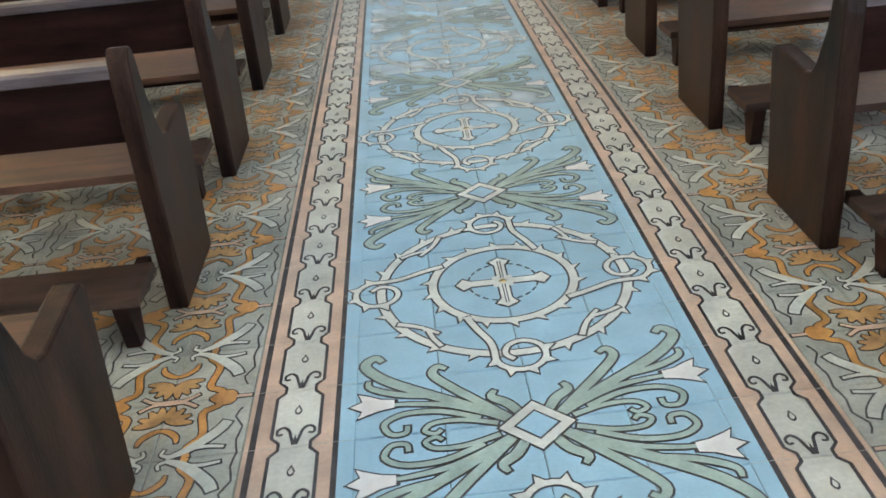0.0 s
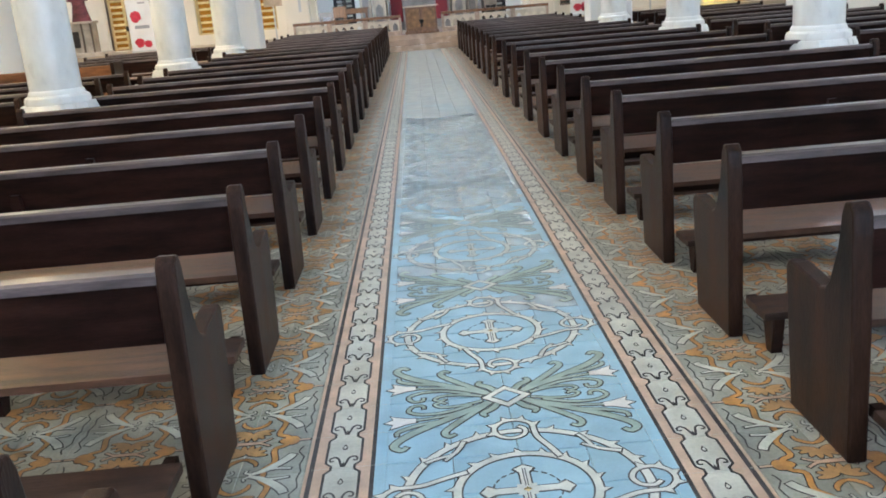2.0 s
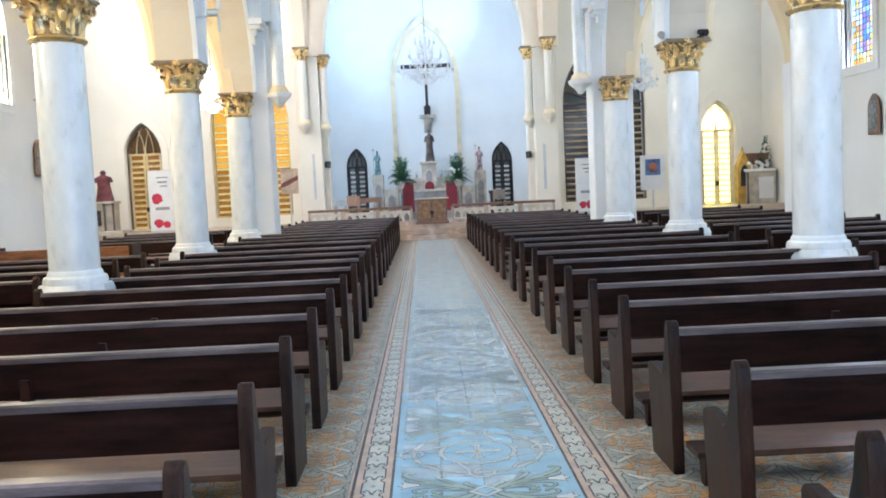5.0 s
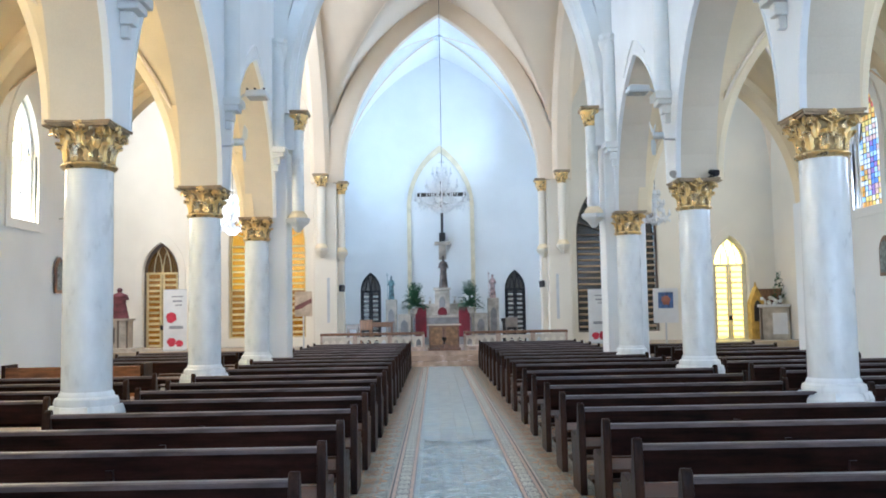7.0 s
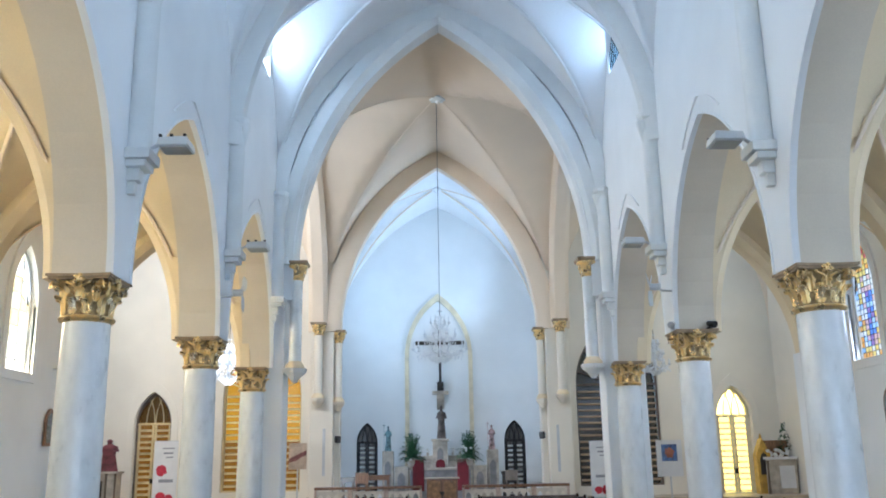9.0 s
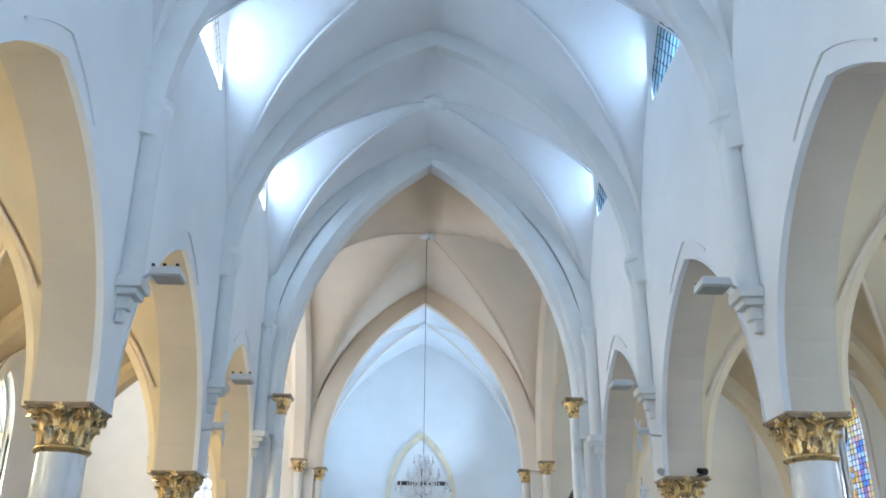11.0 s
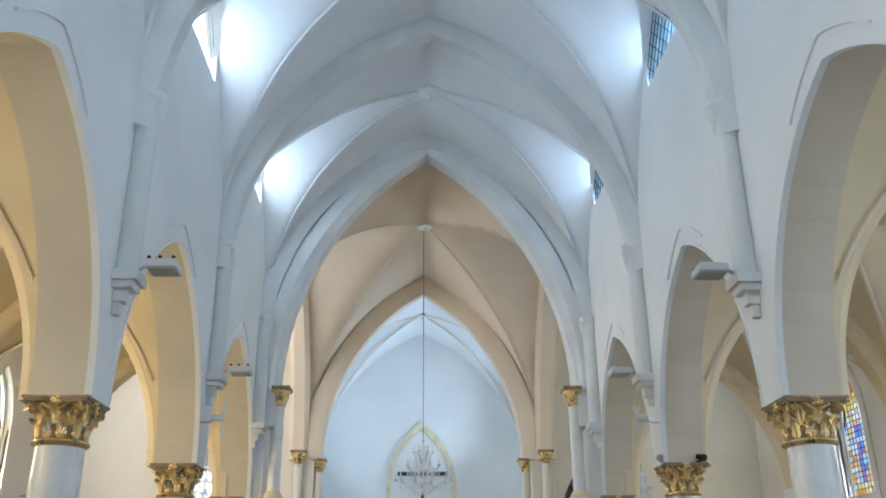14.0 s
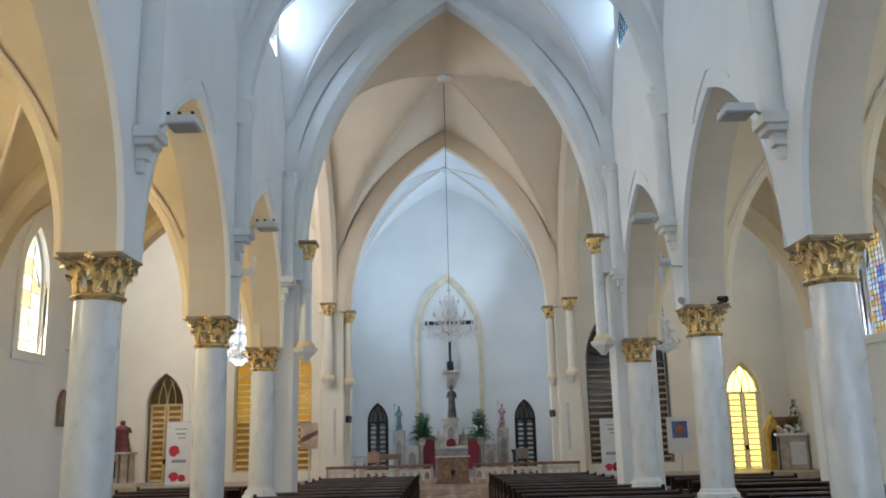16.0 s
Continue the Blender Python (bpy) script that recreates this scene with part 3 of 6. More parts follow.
def colonnette(x, y, r, z0, z1, s, label, corb=0.34, stone=None):
    e = empty("colonnette", pose(x, y, 0), label, "colonnette", "colonnettes", "structure")
    part("shaft", lathe([(r, z0), (r * 0.96, z1 - 0.3)], 20), stone or MARBLE, e, smooth=True)
    part("base", lathe([(r * 1.5, z0 - 0.06), (r * 1.5, z0), (r * 1.2, z0 + 0.05), (r, z0 + 0.09)], 20), CREAM, e, smooth=True)
    part("capital", lathe([(r, z1 - 0.32), (r * 1.2, z1 - 0.3), (r * 1.0, z1 - 0.26), (r * 1.15, z1 - 0.15), (r * 1.75, z1 - 0.05), (r * 1.75, z1)], 20), GOLD, e, smooth=True)
    for i in range(8):
        t = 2 * math.pi * i / 8
        part("leaf", blob((r * 1.35 * math.cos(t), r * 1.35 * math.sin(t), z1 - 0.13 - 0.06 * (i % 2)), (0.035, 0.035, 0.06), sub=1), GOLD, e, smooth=True)
    bm = lathe([(0.04, z0 - 0.34), (0.07, z0 - 0.30), (0.12, z0 - 0.22), (corb * 0.62, z0 - 0.14), (corb * 0.7, z0 - 0.06)], square=6)
    part("corbel", bm, stone or WHITE, e)
    part("impost", lathe([(r * 1.7, z1), (r * 1.85, z1 + 0.03), (r * 1.85, z1 + 0.075)], square=4), ABACUS, e, "thin brown impost slab")
    return e


for s in (-1, 1):
    # crossing arch pier with its tall colonnette
    struct(part("crossing_pier", box(*sorted((s * 3.28, s * XB)), COLS[-1] - 0.2, COLS[-1] + 0.45, 0, 12.6), WHITE, bevel=0.03), "white plaster pier of the crossing arch", "pier")
    colonnette(s * 3.07, COLS[-1] - 0.1, 0.13, 3.65, 5.75, s, "tall colonnette with gilded capital on the crossing pier", 0.34)
    # chancel arch piers
    struct(part("chancel_pier", box(*sorted((s * 3.32, s * 4.05)), YE - 0.35, YE + 0.01, 0, 12.6), PALECREAM, bevel=0.03), "pale cream plaster pier beside the chancel arch", "pier")
    colonnette(s * 3.2, YE - 0.12, 0.13, 3.62, 5.72, s, "cream colonnette with gilded capital beside the chancel arch", 0.30, PALECREAM)
    colonnette(s * 3.78, YE - 0.5, 0.13, 3.72, 5.92, s, "cream colonnette with gilded capital on the chancel pier", 0.30, PALECREAM)
    struct(part("wall_slot", box(*sorted((s * 3.55, s * 3.63)), YE - 0.358, YE - 0.34, 1.35, 2.75), STEEL), "tall narrow grey slot in the pier", "slot")
nave_rib(COLS[-1], 3.45, 5.98, 5.75, 0.75, 0.38, "deep white moulded arch at the crossing")
nave_rib(COLS[-1] - 0.32, 3.62, RISE, ZS, 0.20, 0.30, "outer white order of the crossing arch")
nave_rib(YE - 0.1, 3.62, 6.0, 5.75, 0.6, 0.5, "cream moulded chancel arch")

# ---- pews ----
def pew(length, s):
    """Bench seen from behind: end panels, back, seat, shelf, kneeler. Runs along x from the aisle end (0) outwards."""
    e = empty("pew", pose(0, 0, 0), "dark stained wooden church pew with plank back", "pew", "pews in the nave")
    out = [(-0.115, 0.0), (-0.10, 0.40), (-0.08, 0.70), (-0.07, 0.765), (-0.045, 0.79), (-0.015, 0.785), (0.0, 0.75), (0.015, 0.64), (0.055, 0.53), (0.085, 0.495), (0.12, 0.487), (0.30, 0.505), (0.345, 0.505), (0.365, 0.48), (0.355, 0.40), (0.305, 0.08), (0.295, 0.0)]
    for x in (0.0, s * (length - 0.06)):
        part("end_panel", prism(out, *sorted((x, x + s * 0.06)), "x"), ENDWOOD, e, bevel=0.008)
    x0, x1 = sorted((s * 0.06, s * (length - 0.06)))
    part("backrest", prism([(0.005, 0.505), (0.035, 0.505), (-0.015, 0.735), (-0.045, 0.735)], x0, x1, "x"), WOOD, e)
    part("top_rail", prism([(-0.068, 0.712), (0.010, 0.712), (0.010, 0.738), (0.0, 0.747), (-0.056, 0.747), (-0.068, 0.739)], x0, x1, "x"), TOPWOOD, e, "rounded top rail with painted-in highlight")
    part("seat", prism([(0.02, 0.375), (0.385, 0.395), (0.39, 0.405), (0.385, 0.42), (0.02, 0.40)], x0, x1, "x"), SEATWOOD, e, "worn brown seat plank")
    part("apron", prism([(0.30, 0.28), (0.325, 0.28), (0.325, 0.378), (0.30, 0.378)], x0, x1, "x"), WOOD, e)
    xm = s * length * 0.5
    part("middle_support", prism([(0.03, 0.0), (0.06, 0.0), (0.06, 0.375), (0.03, 0.375)], xm - 0.035, xm + 0.035, "x"), WOOD, e)
    part("back_post", prism([(-0.035, 0.0), (0.0, 0.0), (0.004, 0.50), (-0.022, 0.62), (-0.05, 0.62)], xm - 0.025, xm + 0.025, "x"), WOOD, e)
    part("kneeler_board", prism([(-0.33, 0.15), (-0.13, 0.15), (-0.13, 0.18), (-0.33, 0.18)], x0, x1, "x"), KNEELWOOD, e, "scuffed kneeling board")
    for xx in (s * 0.12, s * length * 0.36, s * length * 0.68, s * (length - 0.12)):
        part("kneeler_foot", prism([(-0.30, 0.0), (-0.255, 0.0), (-0.21, 0.15), (-0.32, 0.15)], xx - 0.022, xx + 0.022, "x"), WOOD, e)
        part("kneeler_bracket", prism([(-0.32, 0.11), (-0.03, 0.11), (-0.03, 0.15), (-0.32, 0.15)], xx - 0.02, xx + 0.02, "x"), WOOD, e)
    return e


LEFT_ROWS = [1.83, 2.98, 3.97, 5.08, 6.18, 7.27, 8.40, 9.6, 10.75, 11.9, 13.1]
RIGHT_ROWS = [1.90, 2.92, 3.93, 4.96, 6.04, 7.05, 8.18, 9.28, 10.5, 11.8, 13.0]
FRONT = [14.6 + 1.22 * i for i in range(10)]
PEWS = {}
for s, rows in ((-1, LEFT_ROWS), (1, RIGHT_ROWS)):
    base = None
    for y in rows + FRONT:
        x = s * (0.93 if y < 2 else 0.955 if y < 4.4 else 0.975)
        rz = random.uniform(-0.25, 0.25)
        m = pose(x, y - 0.03, 0, 0, 0, rz)
        if base is None:
            base = pew(2.8, s)
            base.matrix_world = m
            PEWS[s] = base
        else:
            copy_thing(base, m)
    for y in [1.5 + 1.18 * i for i in range(13 if s > 0 else 11)]:
        tagged(copy_thing(base, pose(s * 4.35, y, 0)), group="pews in the aisles")


# ---- patterned cement tiles ----
TL = 0.2165
Y_CROSS = 2.795                      # one of the cross medallions
PER = 6 * TL - 0.003
BLUE = mat("sky_blue_cement_tile", (0.335, 0.515, 0.61), 0.34, rvar=0.03, vary=0.06, scale=5, bump=0.0, fine=90, rnd=0.03, coat=0.0, spec=0.7)
GREEN = mat("sage_green_cement", (0.34, 0.42, 0.33), 0.34, rvar=0.03, vary=0.14, scale=9, bump=0.05, fine=90, spec=0.7)
IVORY = mat("ivory_cement", (0.62, 0.62, 0.54), 0.34, rvar=0.03, vary=0.12, scale=9, bump=0.05, fine=90, spec=0.7)
OUTL = mat("dark_brown_cement_line", (0.07, 0.058, 0.055), 0.45, vary=0.25, scale=12)
PEACH = mat("peach_cement", (0.60, 0.41, 0.28), 0.34, rvar=0.03, spec=0.7, bump=0.0, vary=0.13, scale=8, fine=90)
ORANGE = mat("orange_cement", (0.62, 0.29, 0.07), 0.34, rvar=0.03, vary=0.2, scale=8, fine=90, spec=0.7)
OLIVE = mat("grey_olive_cement_tile", (0.41, 0.405, 0.33), 0.34, rvar=0.03, vary=0.18, scale=5, spec=0.7, bump=0.0, fine=80, rnd=0.12)
CREAMT = mat("cream_cement_tile", (0.60, 0.58, 0.48), 0.34, rvar=0.03, spec=0.7, bump=0.0, vary=0.12, scale=5, fine=80, rnd=0.08)
RUST = mat("ochre_cement", (0.56, 0.31, 0.11), 0.34, rvar=0.03, vary=0.2, scale=8, fine=90, spec=0.7)
CREAM_S = mat("pale_sage_cement", (0.60, 0.60, 0.50), 0.34, rvar=0.03, vary=0.14, scale=9, fine=90, spec=0.7)


INK = OUTL


class Flat:
    """Collects flat coloured shapes into one mesh."""
    def __init__(self):
        self.v, self.f, self.m, self.mats = [], [], [], []

    def slot(self, material):
        if material not in self.mats:
            self.mats.append(material)
        return self.mats.index(material)

    def poly(self, pts, z, material):
        n = len(self.v)
        self.v += [(x, y, z) for x, y in pts]
        self.f.append(list(range(n, n + len(pts))))
        self.m.append(self.slot(material))

    def ribbon(self, pts, w0, w1, z, material, line=0.0055, closed=False, sub=4, belly=0.0):
        """A band along a smooth line, its width going from w0 to w1, with a dark line round it."""
        P = [Vector(p).to_3d() for p in pts]
        n = len(P)
        C = []
        rng = range(n if closed else n - 1)
        for i in rng:
            a, b, c, d = (P[(i - 1) % n] if closed or i else P[0]), P[i], P[(i + 1) % n], (P[(i + 2) % n] if closed or i + 2 < n else P[-1])
            for k in range(sub):
                t = k / sub
                C.append(0.5 * ((2 * b) + (c - a) * t + (2 * a - 5 * b + 4 * c - d) * t * t + (3 * b - a - 3 * c + d) * t ** 3))
        if not closed:
            C.append(P[-1])
        N = len(C)
        for extra, zz, mm in ((line, z, INK), (0.0, z + 0.001, material)):
            if extra == 0.0 and mm is INK and line:
                continue
            L, R = [], []
            for i, p in enumerate(C):
                d = (C[(i + 1) % N] - C[i - 1]) if closed else (C[min(i + 1, N - 1)] - C[max(i - 1, 0)])
                d.normalize()
                s = i / (N - 1)
                w = (w0 + (w1 - w0) * s + belly * math.sin(math.pi * s)) / 2 + extra
                q = Vector((-d.y, d.x, 0)) * w
                ext = d * (extra if i == N - 1 else -extra if i == 0 else 0) if not closed else Vector()
                L.append(p + q + ext)
                R.append(p - q + ext)
            n0, sl = len(self.v), self.slot(mm)
            self.v += [(p.x, p.y, zz) for p in L] + [(p.x, p.y, zz) for p in R]
            for i in range(N if closed else N - 1):
                j = (i + 1) % N
                self.f.append([n0 + i, n0 + N + i, n0 + N + j, n0 + j])
                self.m.append(sl)

    def slab(self, x0, x1, y0, y1, z0, z1, material, ch=0.0025):
        n, sl = len(self.v), self.slot(material)
        self.v += [(x0, y0, z0), (x1, y0, z0), (x1, y1, z0), (x0, y1, z0), (x0, y0, z1 - ch), (x1, y0, z1 - ch), (x1, y1, z1 - ch), (x0, y1, z1 - ch),
                   (x0 + ch, y0 + ch, z1), (x1 - ch, y0 + ch, z1), (x1 - ch, y1 - ch, z1), (x0 + ch, y1 - ch, z1)]
        for q in ((0, 1, 5, 4), (1, 2, 6, 5), (2, 3, 7, 6), (3, 0, 4, 7), (4, 5, 9, 8), (5, 6, 10, 9), (6, 7, 11, 10), (7, 4, 8, 11), (8, 9, 10, 11)):
            self.f.append([n + i for i in q])
            self.m.append(sl)

    def mesh(self, name):
        me = bpy.data.meshes.new(name)
        me.from_pydata(self.v, [], self.f)
        for m in self.mats:
            me.materials.append(m)
        me.polygons.foreach_set("material_index", self.m)
        me.update()
        return me


def mirror(pts, sx, sy):
    return [(x * sx, y * sy) for x, y in pts]


def ring(r, n=20, ph=0.0, wob=0.0, k=4):
    return [((r + wob * math.cos(k * (2 * math.pi * i / n + ph))) * math.cos(2 * math.pi * i / n + ph), (r + wob * math.cos(k * (2 * math.pi * i / n + ph))) * math.sin(2 * math.pi * i / n + ph)) for i in range(n)]


def thorn(F, cx, cy, r, ang, z, material, size=0.03, lean=0.35):
    """A small pointed thorn on a ring."""
    for extra, zz, mm in ((0.006, z, INK), (0.0, z + 0.001, material)):
        d = Vector((math.cos(ang), math.sin(ang)))
        t = Vector((-d.y, d.x))
        c = Vector((cx, cy))
        a, b = c + d * (r - 0.004) - t * (0.014 + extra), c + d * (r - 0.004) + t * (0.014 + extra)
        tip = c + d * (r + size + extra * 1.5) + t * lean * size
        F.poly([a, b, tip] if extra >= 0 else [], zz, mm)


def medallion(IVORY, OUTL):
    """Crown of thorns round a cross; local origin in the cross."""
    F = Flat()
    z = 0.001
    F.ribbon(ring(0.368, 40), 0.025, 0.025, z, IVORY, closed=True, sub=2)
    F.ribbon(ring(0.212, 28), 0.024, 0.024, z + 0.0002, IVORY, closed=True, sub=2)
    for i in range(18):
        thorn(F, 0, 0, 0.222, 2 * math.pi * (i + 0.5) / 18, z + 0.0003, IVORY, 0.024, 0.6)
        if i % 2:
            thorn(F, 0, 0, -0.202, 2 * math.pi * (i + 0.9) / 18 + math.pi, z + 0.0003, IVORY, -0.018, 0.5)
    for q in range(4):
        t = q * math.pi / 2
        c, s = math.cos(t), math.sin(t)
        rot = lambda p: (c * p[0] - s * p[1], s * p[0] + c * p[1])
        pol = lambda r0, a: rot((r0 * math.cos(a), r0 * math.sin(a)))
        # thorny loop that leaves the inner ring, runs round and ends in a curl
        loop = [pol(0.216, -0.62), pol(0.262, -0.40), pol(0.315, -0.235)]
        loop += [rot((0.375 + r0 * math.cos(a), r0 * math.sin(a))) for r0, a in ((0.070, -1.9), (0.070, -1.1), (0.070, -0.3), (0.070, 0.5), (0.069, 1.3), (0.066, 2.1), (0.06, 2.9), (0.05, 3.7), (0.038, 4.6), (0.028, 5.6))]
        F.ribbon(loop, 0.018, 0.014, z + 0.0013, IVORY, sub=3)
        for a in (-1.2, -0.45, 0.3, 1.05, 1.8):
            px, py = rot((0.375, 0))
            thorn(F, px, py, 0.077, a + t, z + 0.0014, IVORY, 0.022, 0.3)
        # thorns of the outer ring, and the forked twig on each quarter
        for k in range(4):
            thorn(F, 0, 0, 0.378, t + 0.36 + 0.30 * k, z + 0.0003, IVORY, 0.024, -0.6)
        for k in (0.32, 1.22):
            thorn(F, 0, 0, -0.357, t + k + math.pi, z + 0.0003, IVORY, -0.02, 0.4)
        F.ribbon([pol(0.366, 0.50), pol(0.335, 0.62), pol(0.322, 0.74), pol(0.318, 0.86)], 0.016, 0.010, z + 0.0011, IVORY, sub=3)
        F.ribbon([pol(0.322, 0.74), pol(0.345, 0.86), pol(0.366, 0.98)], 0.013, 0.012, z + 0.0015, IVORY, sub=3)
        thorn(F, 0, 0, -0.315, t + 0.70 + math.pi, z + 0.0012, IVORY, -0.022, 0.6)
        # dashed circle round the cross
        for k in range(4):
            a0 = t + 0.28 + k * 0.29
            F.ribbon([(0.105 * math.cos(a0 + j * 0.09), 0.105 * math.sin(a0 + j * 0.09)) for j in range(3)], 0.005, 0.005, z, OUTL, line=0.0, sub=1)
        arm = [(0.012, -0.015), (0.095, -0.015), (0.122, -0.031), (0.128, -0.018), (0.142, 0.0), (0.128, 0.018), (0.122, 0.031), (0.095, 0.015), (0.012, 0.015)]
        big = [(x + (0.006 if x > 0.125 else -0.003 if x > 0.09 else 0), y * 1.2 + (0.002 if y > 0 else -0.002 if y < 0 else 0)) for x, y in arm]
        F.poly([rot(p) for p in big], z + 0.0005, OUTL)
        F.poly([rot(p) for p in arm], z + 0.0016, IVORY)
        if q % 2:
            for o in (-0.004, 0.004):
                F.ribbon([rot((0.02, o)), rot((0.12, o))], 0.003, 0.003, z + 0.002, OUTL, line=0.0, sub=1)
    F.poly([(-0.03, -0.03), (0.03, -0.03), (0.03, 0.03), (-0.03, 0.03)], z + 0.0019, IVORY)
    F.poly([(-0.014, 0), (0, -0.014), (0.014, 0), (0, 0.014)], z + 0.0025, GOLD)
    return F.mesh("medallion_inlay")


def bouquet(IVORY, OUTL, GREEN, LILY):
    """Lozenge with lily fronds spreading to four sides; local origin in the lozenge."""
    F = Flat()
    z = 0.0012
    for sx in (-1, 1):
        for sy in (-1, 1):
            M = lambda pts: mirror(pts, sx, sy)
            F.ribbon(M([(0.06, 0.03), (0.16, 0.10), (0.27, 0.17), (0.36, 0.235), (0.41, 0.30), (0.385, 0.335), (0.365, 0.315)]), 0.024, 0.016, z, GREEN, belly=0.010)
            F.ribbon(M([(0.06, 0.035), (0.13, 0.11), (0.19, 0.175), (0.235, 0.235), (0.222, 0.268), (0.20, 0.255)]), 0.020, 0.013, z + 0.0002, GREEN, belly=0.008)
            F.ribbon(M([(0.10, 0.055), (0.2, 0.105), (0.29, 0.125), (0.345, 0.13)]), 0.020, 0.011, z + 0.0004, GREEN)
            F.ribbon(M([(0.13, 0.045), (0.22, 0.085), (0.31, 0.09), (0.36, 0.06), (0.345, 0.02), (0.31, 0.02), (0.305, 0.045)]), 0.017, 0.012, z + 0.0006, GREEN)
            F.ribbon(M([(0.09, 0.02), (0.17, 0.045), (0.24, 0.045), (0.265, 0.02), (0.24, 0.006), (0.225, 0.018)]), 0.015, 0.011, z + 0.0008, GREEN)
            F.ribbon(M([(0.25, 0.15), (0.33, 0.17), (0.395, 0.205), (0.40, 0.235)]), 0.016, 0.01, z + 0.0002, GREEN, belly=0.006)
            F.ribbon(M([(0.035, 0.05), (0.06, 0.09), (0.095, 0.12), (0.085, 0.145)]), 0.022, 0.012, z + 0.0006, GREEN, belly=0.008)
            lily = [(0.335, 0.118), (0.37, 0.112), (0.405, 0.098), (0.425, 0.088), (0.415, 0.115), (0.445, 0.135), (0.415, 0.152), (0.425, 0.182), (0.40, 0.172), (0.37, 0.155), (0.335, 0.148)]
            cx, cy = 0.39, 0.134
            F.poly(M([(cx + (x - cx) * 1.17, cy + (y - cy) * 1.17) for x, y in lily]), z + 0.0012, OUTL)
            F.poly(M(lily), z + 0.002, LILY)
    for r, mm, k in ((0.094, OUTL, 0), (0.086, IVORY, 1), (0.054, OUTL, 2), (0.047, BLUE, 3)):
        F.poly([(r * 1.05, 0), (0, r), (-r * 1.05, 0), (0, -r)], z + 0.0016 + 0.0006 * k, mm)
    return F.mesh("bouquet_inlay")


def border_tile():
    """Edge tile: blue margin, dark line, peach bands, cream field with scrolls. Local x runs away from the aisle's middle."""
    F = Flat()
    h = TL / 2 - 0.0008
    F.slab(0.0, 0.262, -h, h, -0.005, 0.0, CREAMT)
    z = 0.001
    def band(x0, x1, zz, m):
        F.poly([(x0, -h), (x1, -h), (x1, h), (x0, h)], zz, m)
    band(-0.002, 0.036, z, BLUE)
    band(0.036, 0.050, z + 0.0004, OUTL)
    band(0.050, 0.078, z + 0.0004, PEACH)
    band(0.205, 0.234, z + 0.0004, PEACH)
    band(0.234, 0.250, z + 0.0004, OUTL)
    band(0.250, 0.261, z, PEACH)
    for sx, xb in ((1, 0.078), (-1, 0.205)):
        xs = lambda d: xb + sx * d
        # scalloped dark edge of the cream field, peach outside it
        F.poly([(xs(0), -h), (xs(0.022), -h), (xs(0.022), -0.094), (xs(0.004), -0.074), (xs(0.004), 0.074), (xs(0.022), 0.094), (xs(0.022), h), (xs(0), h)], z + 0.0003, PEACH)
        F.ribbon([(xs(0.025), -h), (xs(0.025), -0.096), (xs(0.006), -0.075), (xs(0.006), 0.075), (xs(0.025), 0.096), (xs(0.025), h)], 0.0085, 0.0085, z + 0.0008, OUTL, line=0.0, sub=1)
    c = 0.1415
    for s in (-1, 1):
        F.ribbon([(c + s * 0.003, -0.104), (c + s * 0.010, -0.078), (c + s * 0.017, -0.052), (c + s * 0.031, -0.040), (c + s * 0.045, -0.050), (c + s * 0.043, -0.066), (c + s * 0.031, -0.064)], 0.008, 0.0065, z + 0.0012, OUTL, line=0.0, sub=3)
    F.poly([(c - 0.007, -0.104), (c + 0.007, -0.104), (c, -0.066)], z + 0.0013, OUTL)
    drop = [(c, 0.045), (c + 0.010, 0.022), (c + 0.007, 0.010), (c, 0.005), (c - 0.007, 0.010), (c - 0.010, 0.022)]
    F.poly(drop, z + 0.0012, OUTL)
    F.poly([(c + (x - c) * 0.58, 0.020 + (y - 0.020) * 0.58) for x, y in drop], z + 0.002, CREAMT)
    return F.mesh("border_tile")


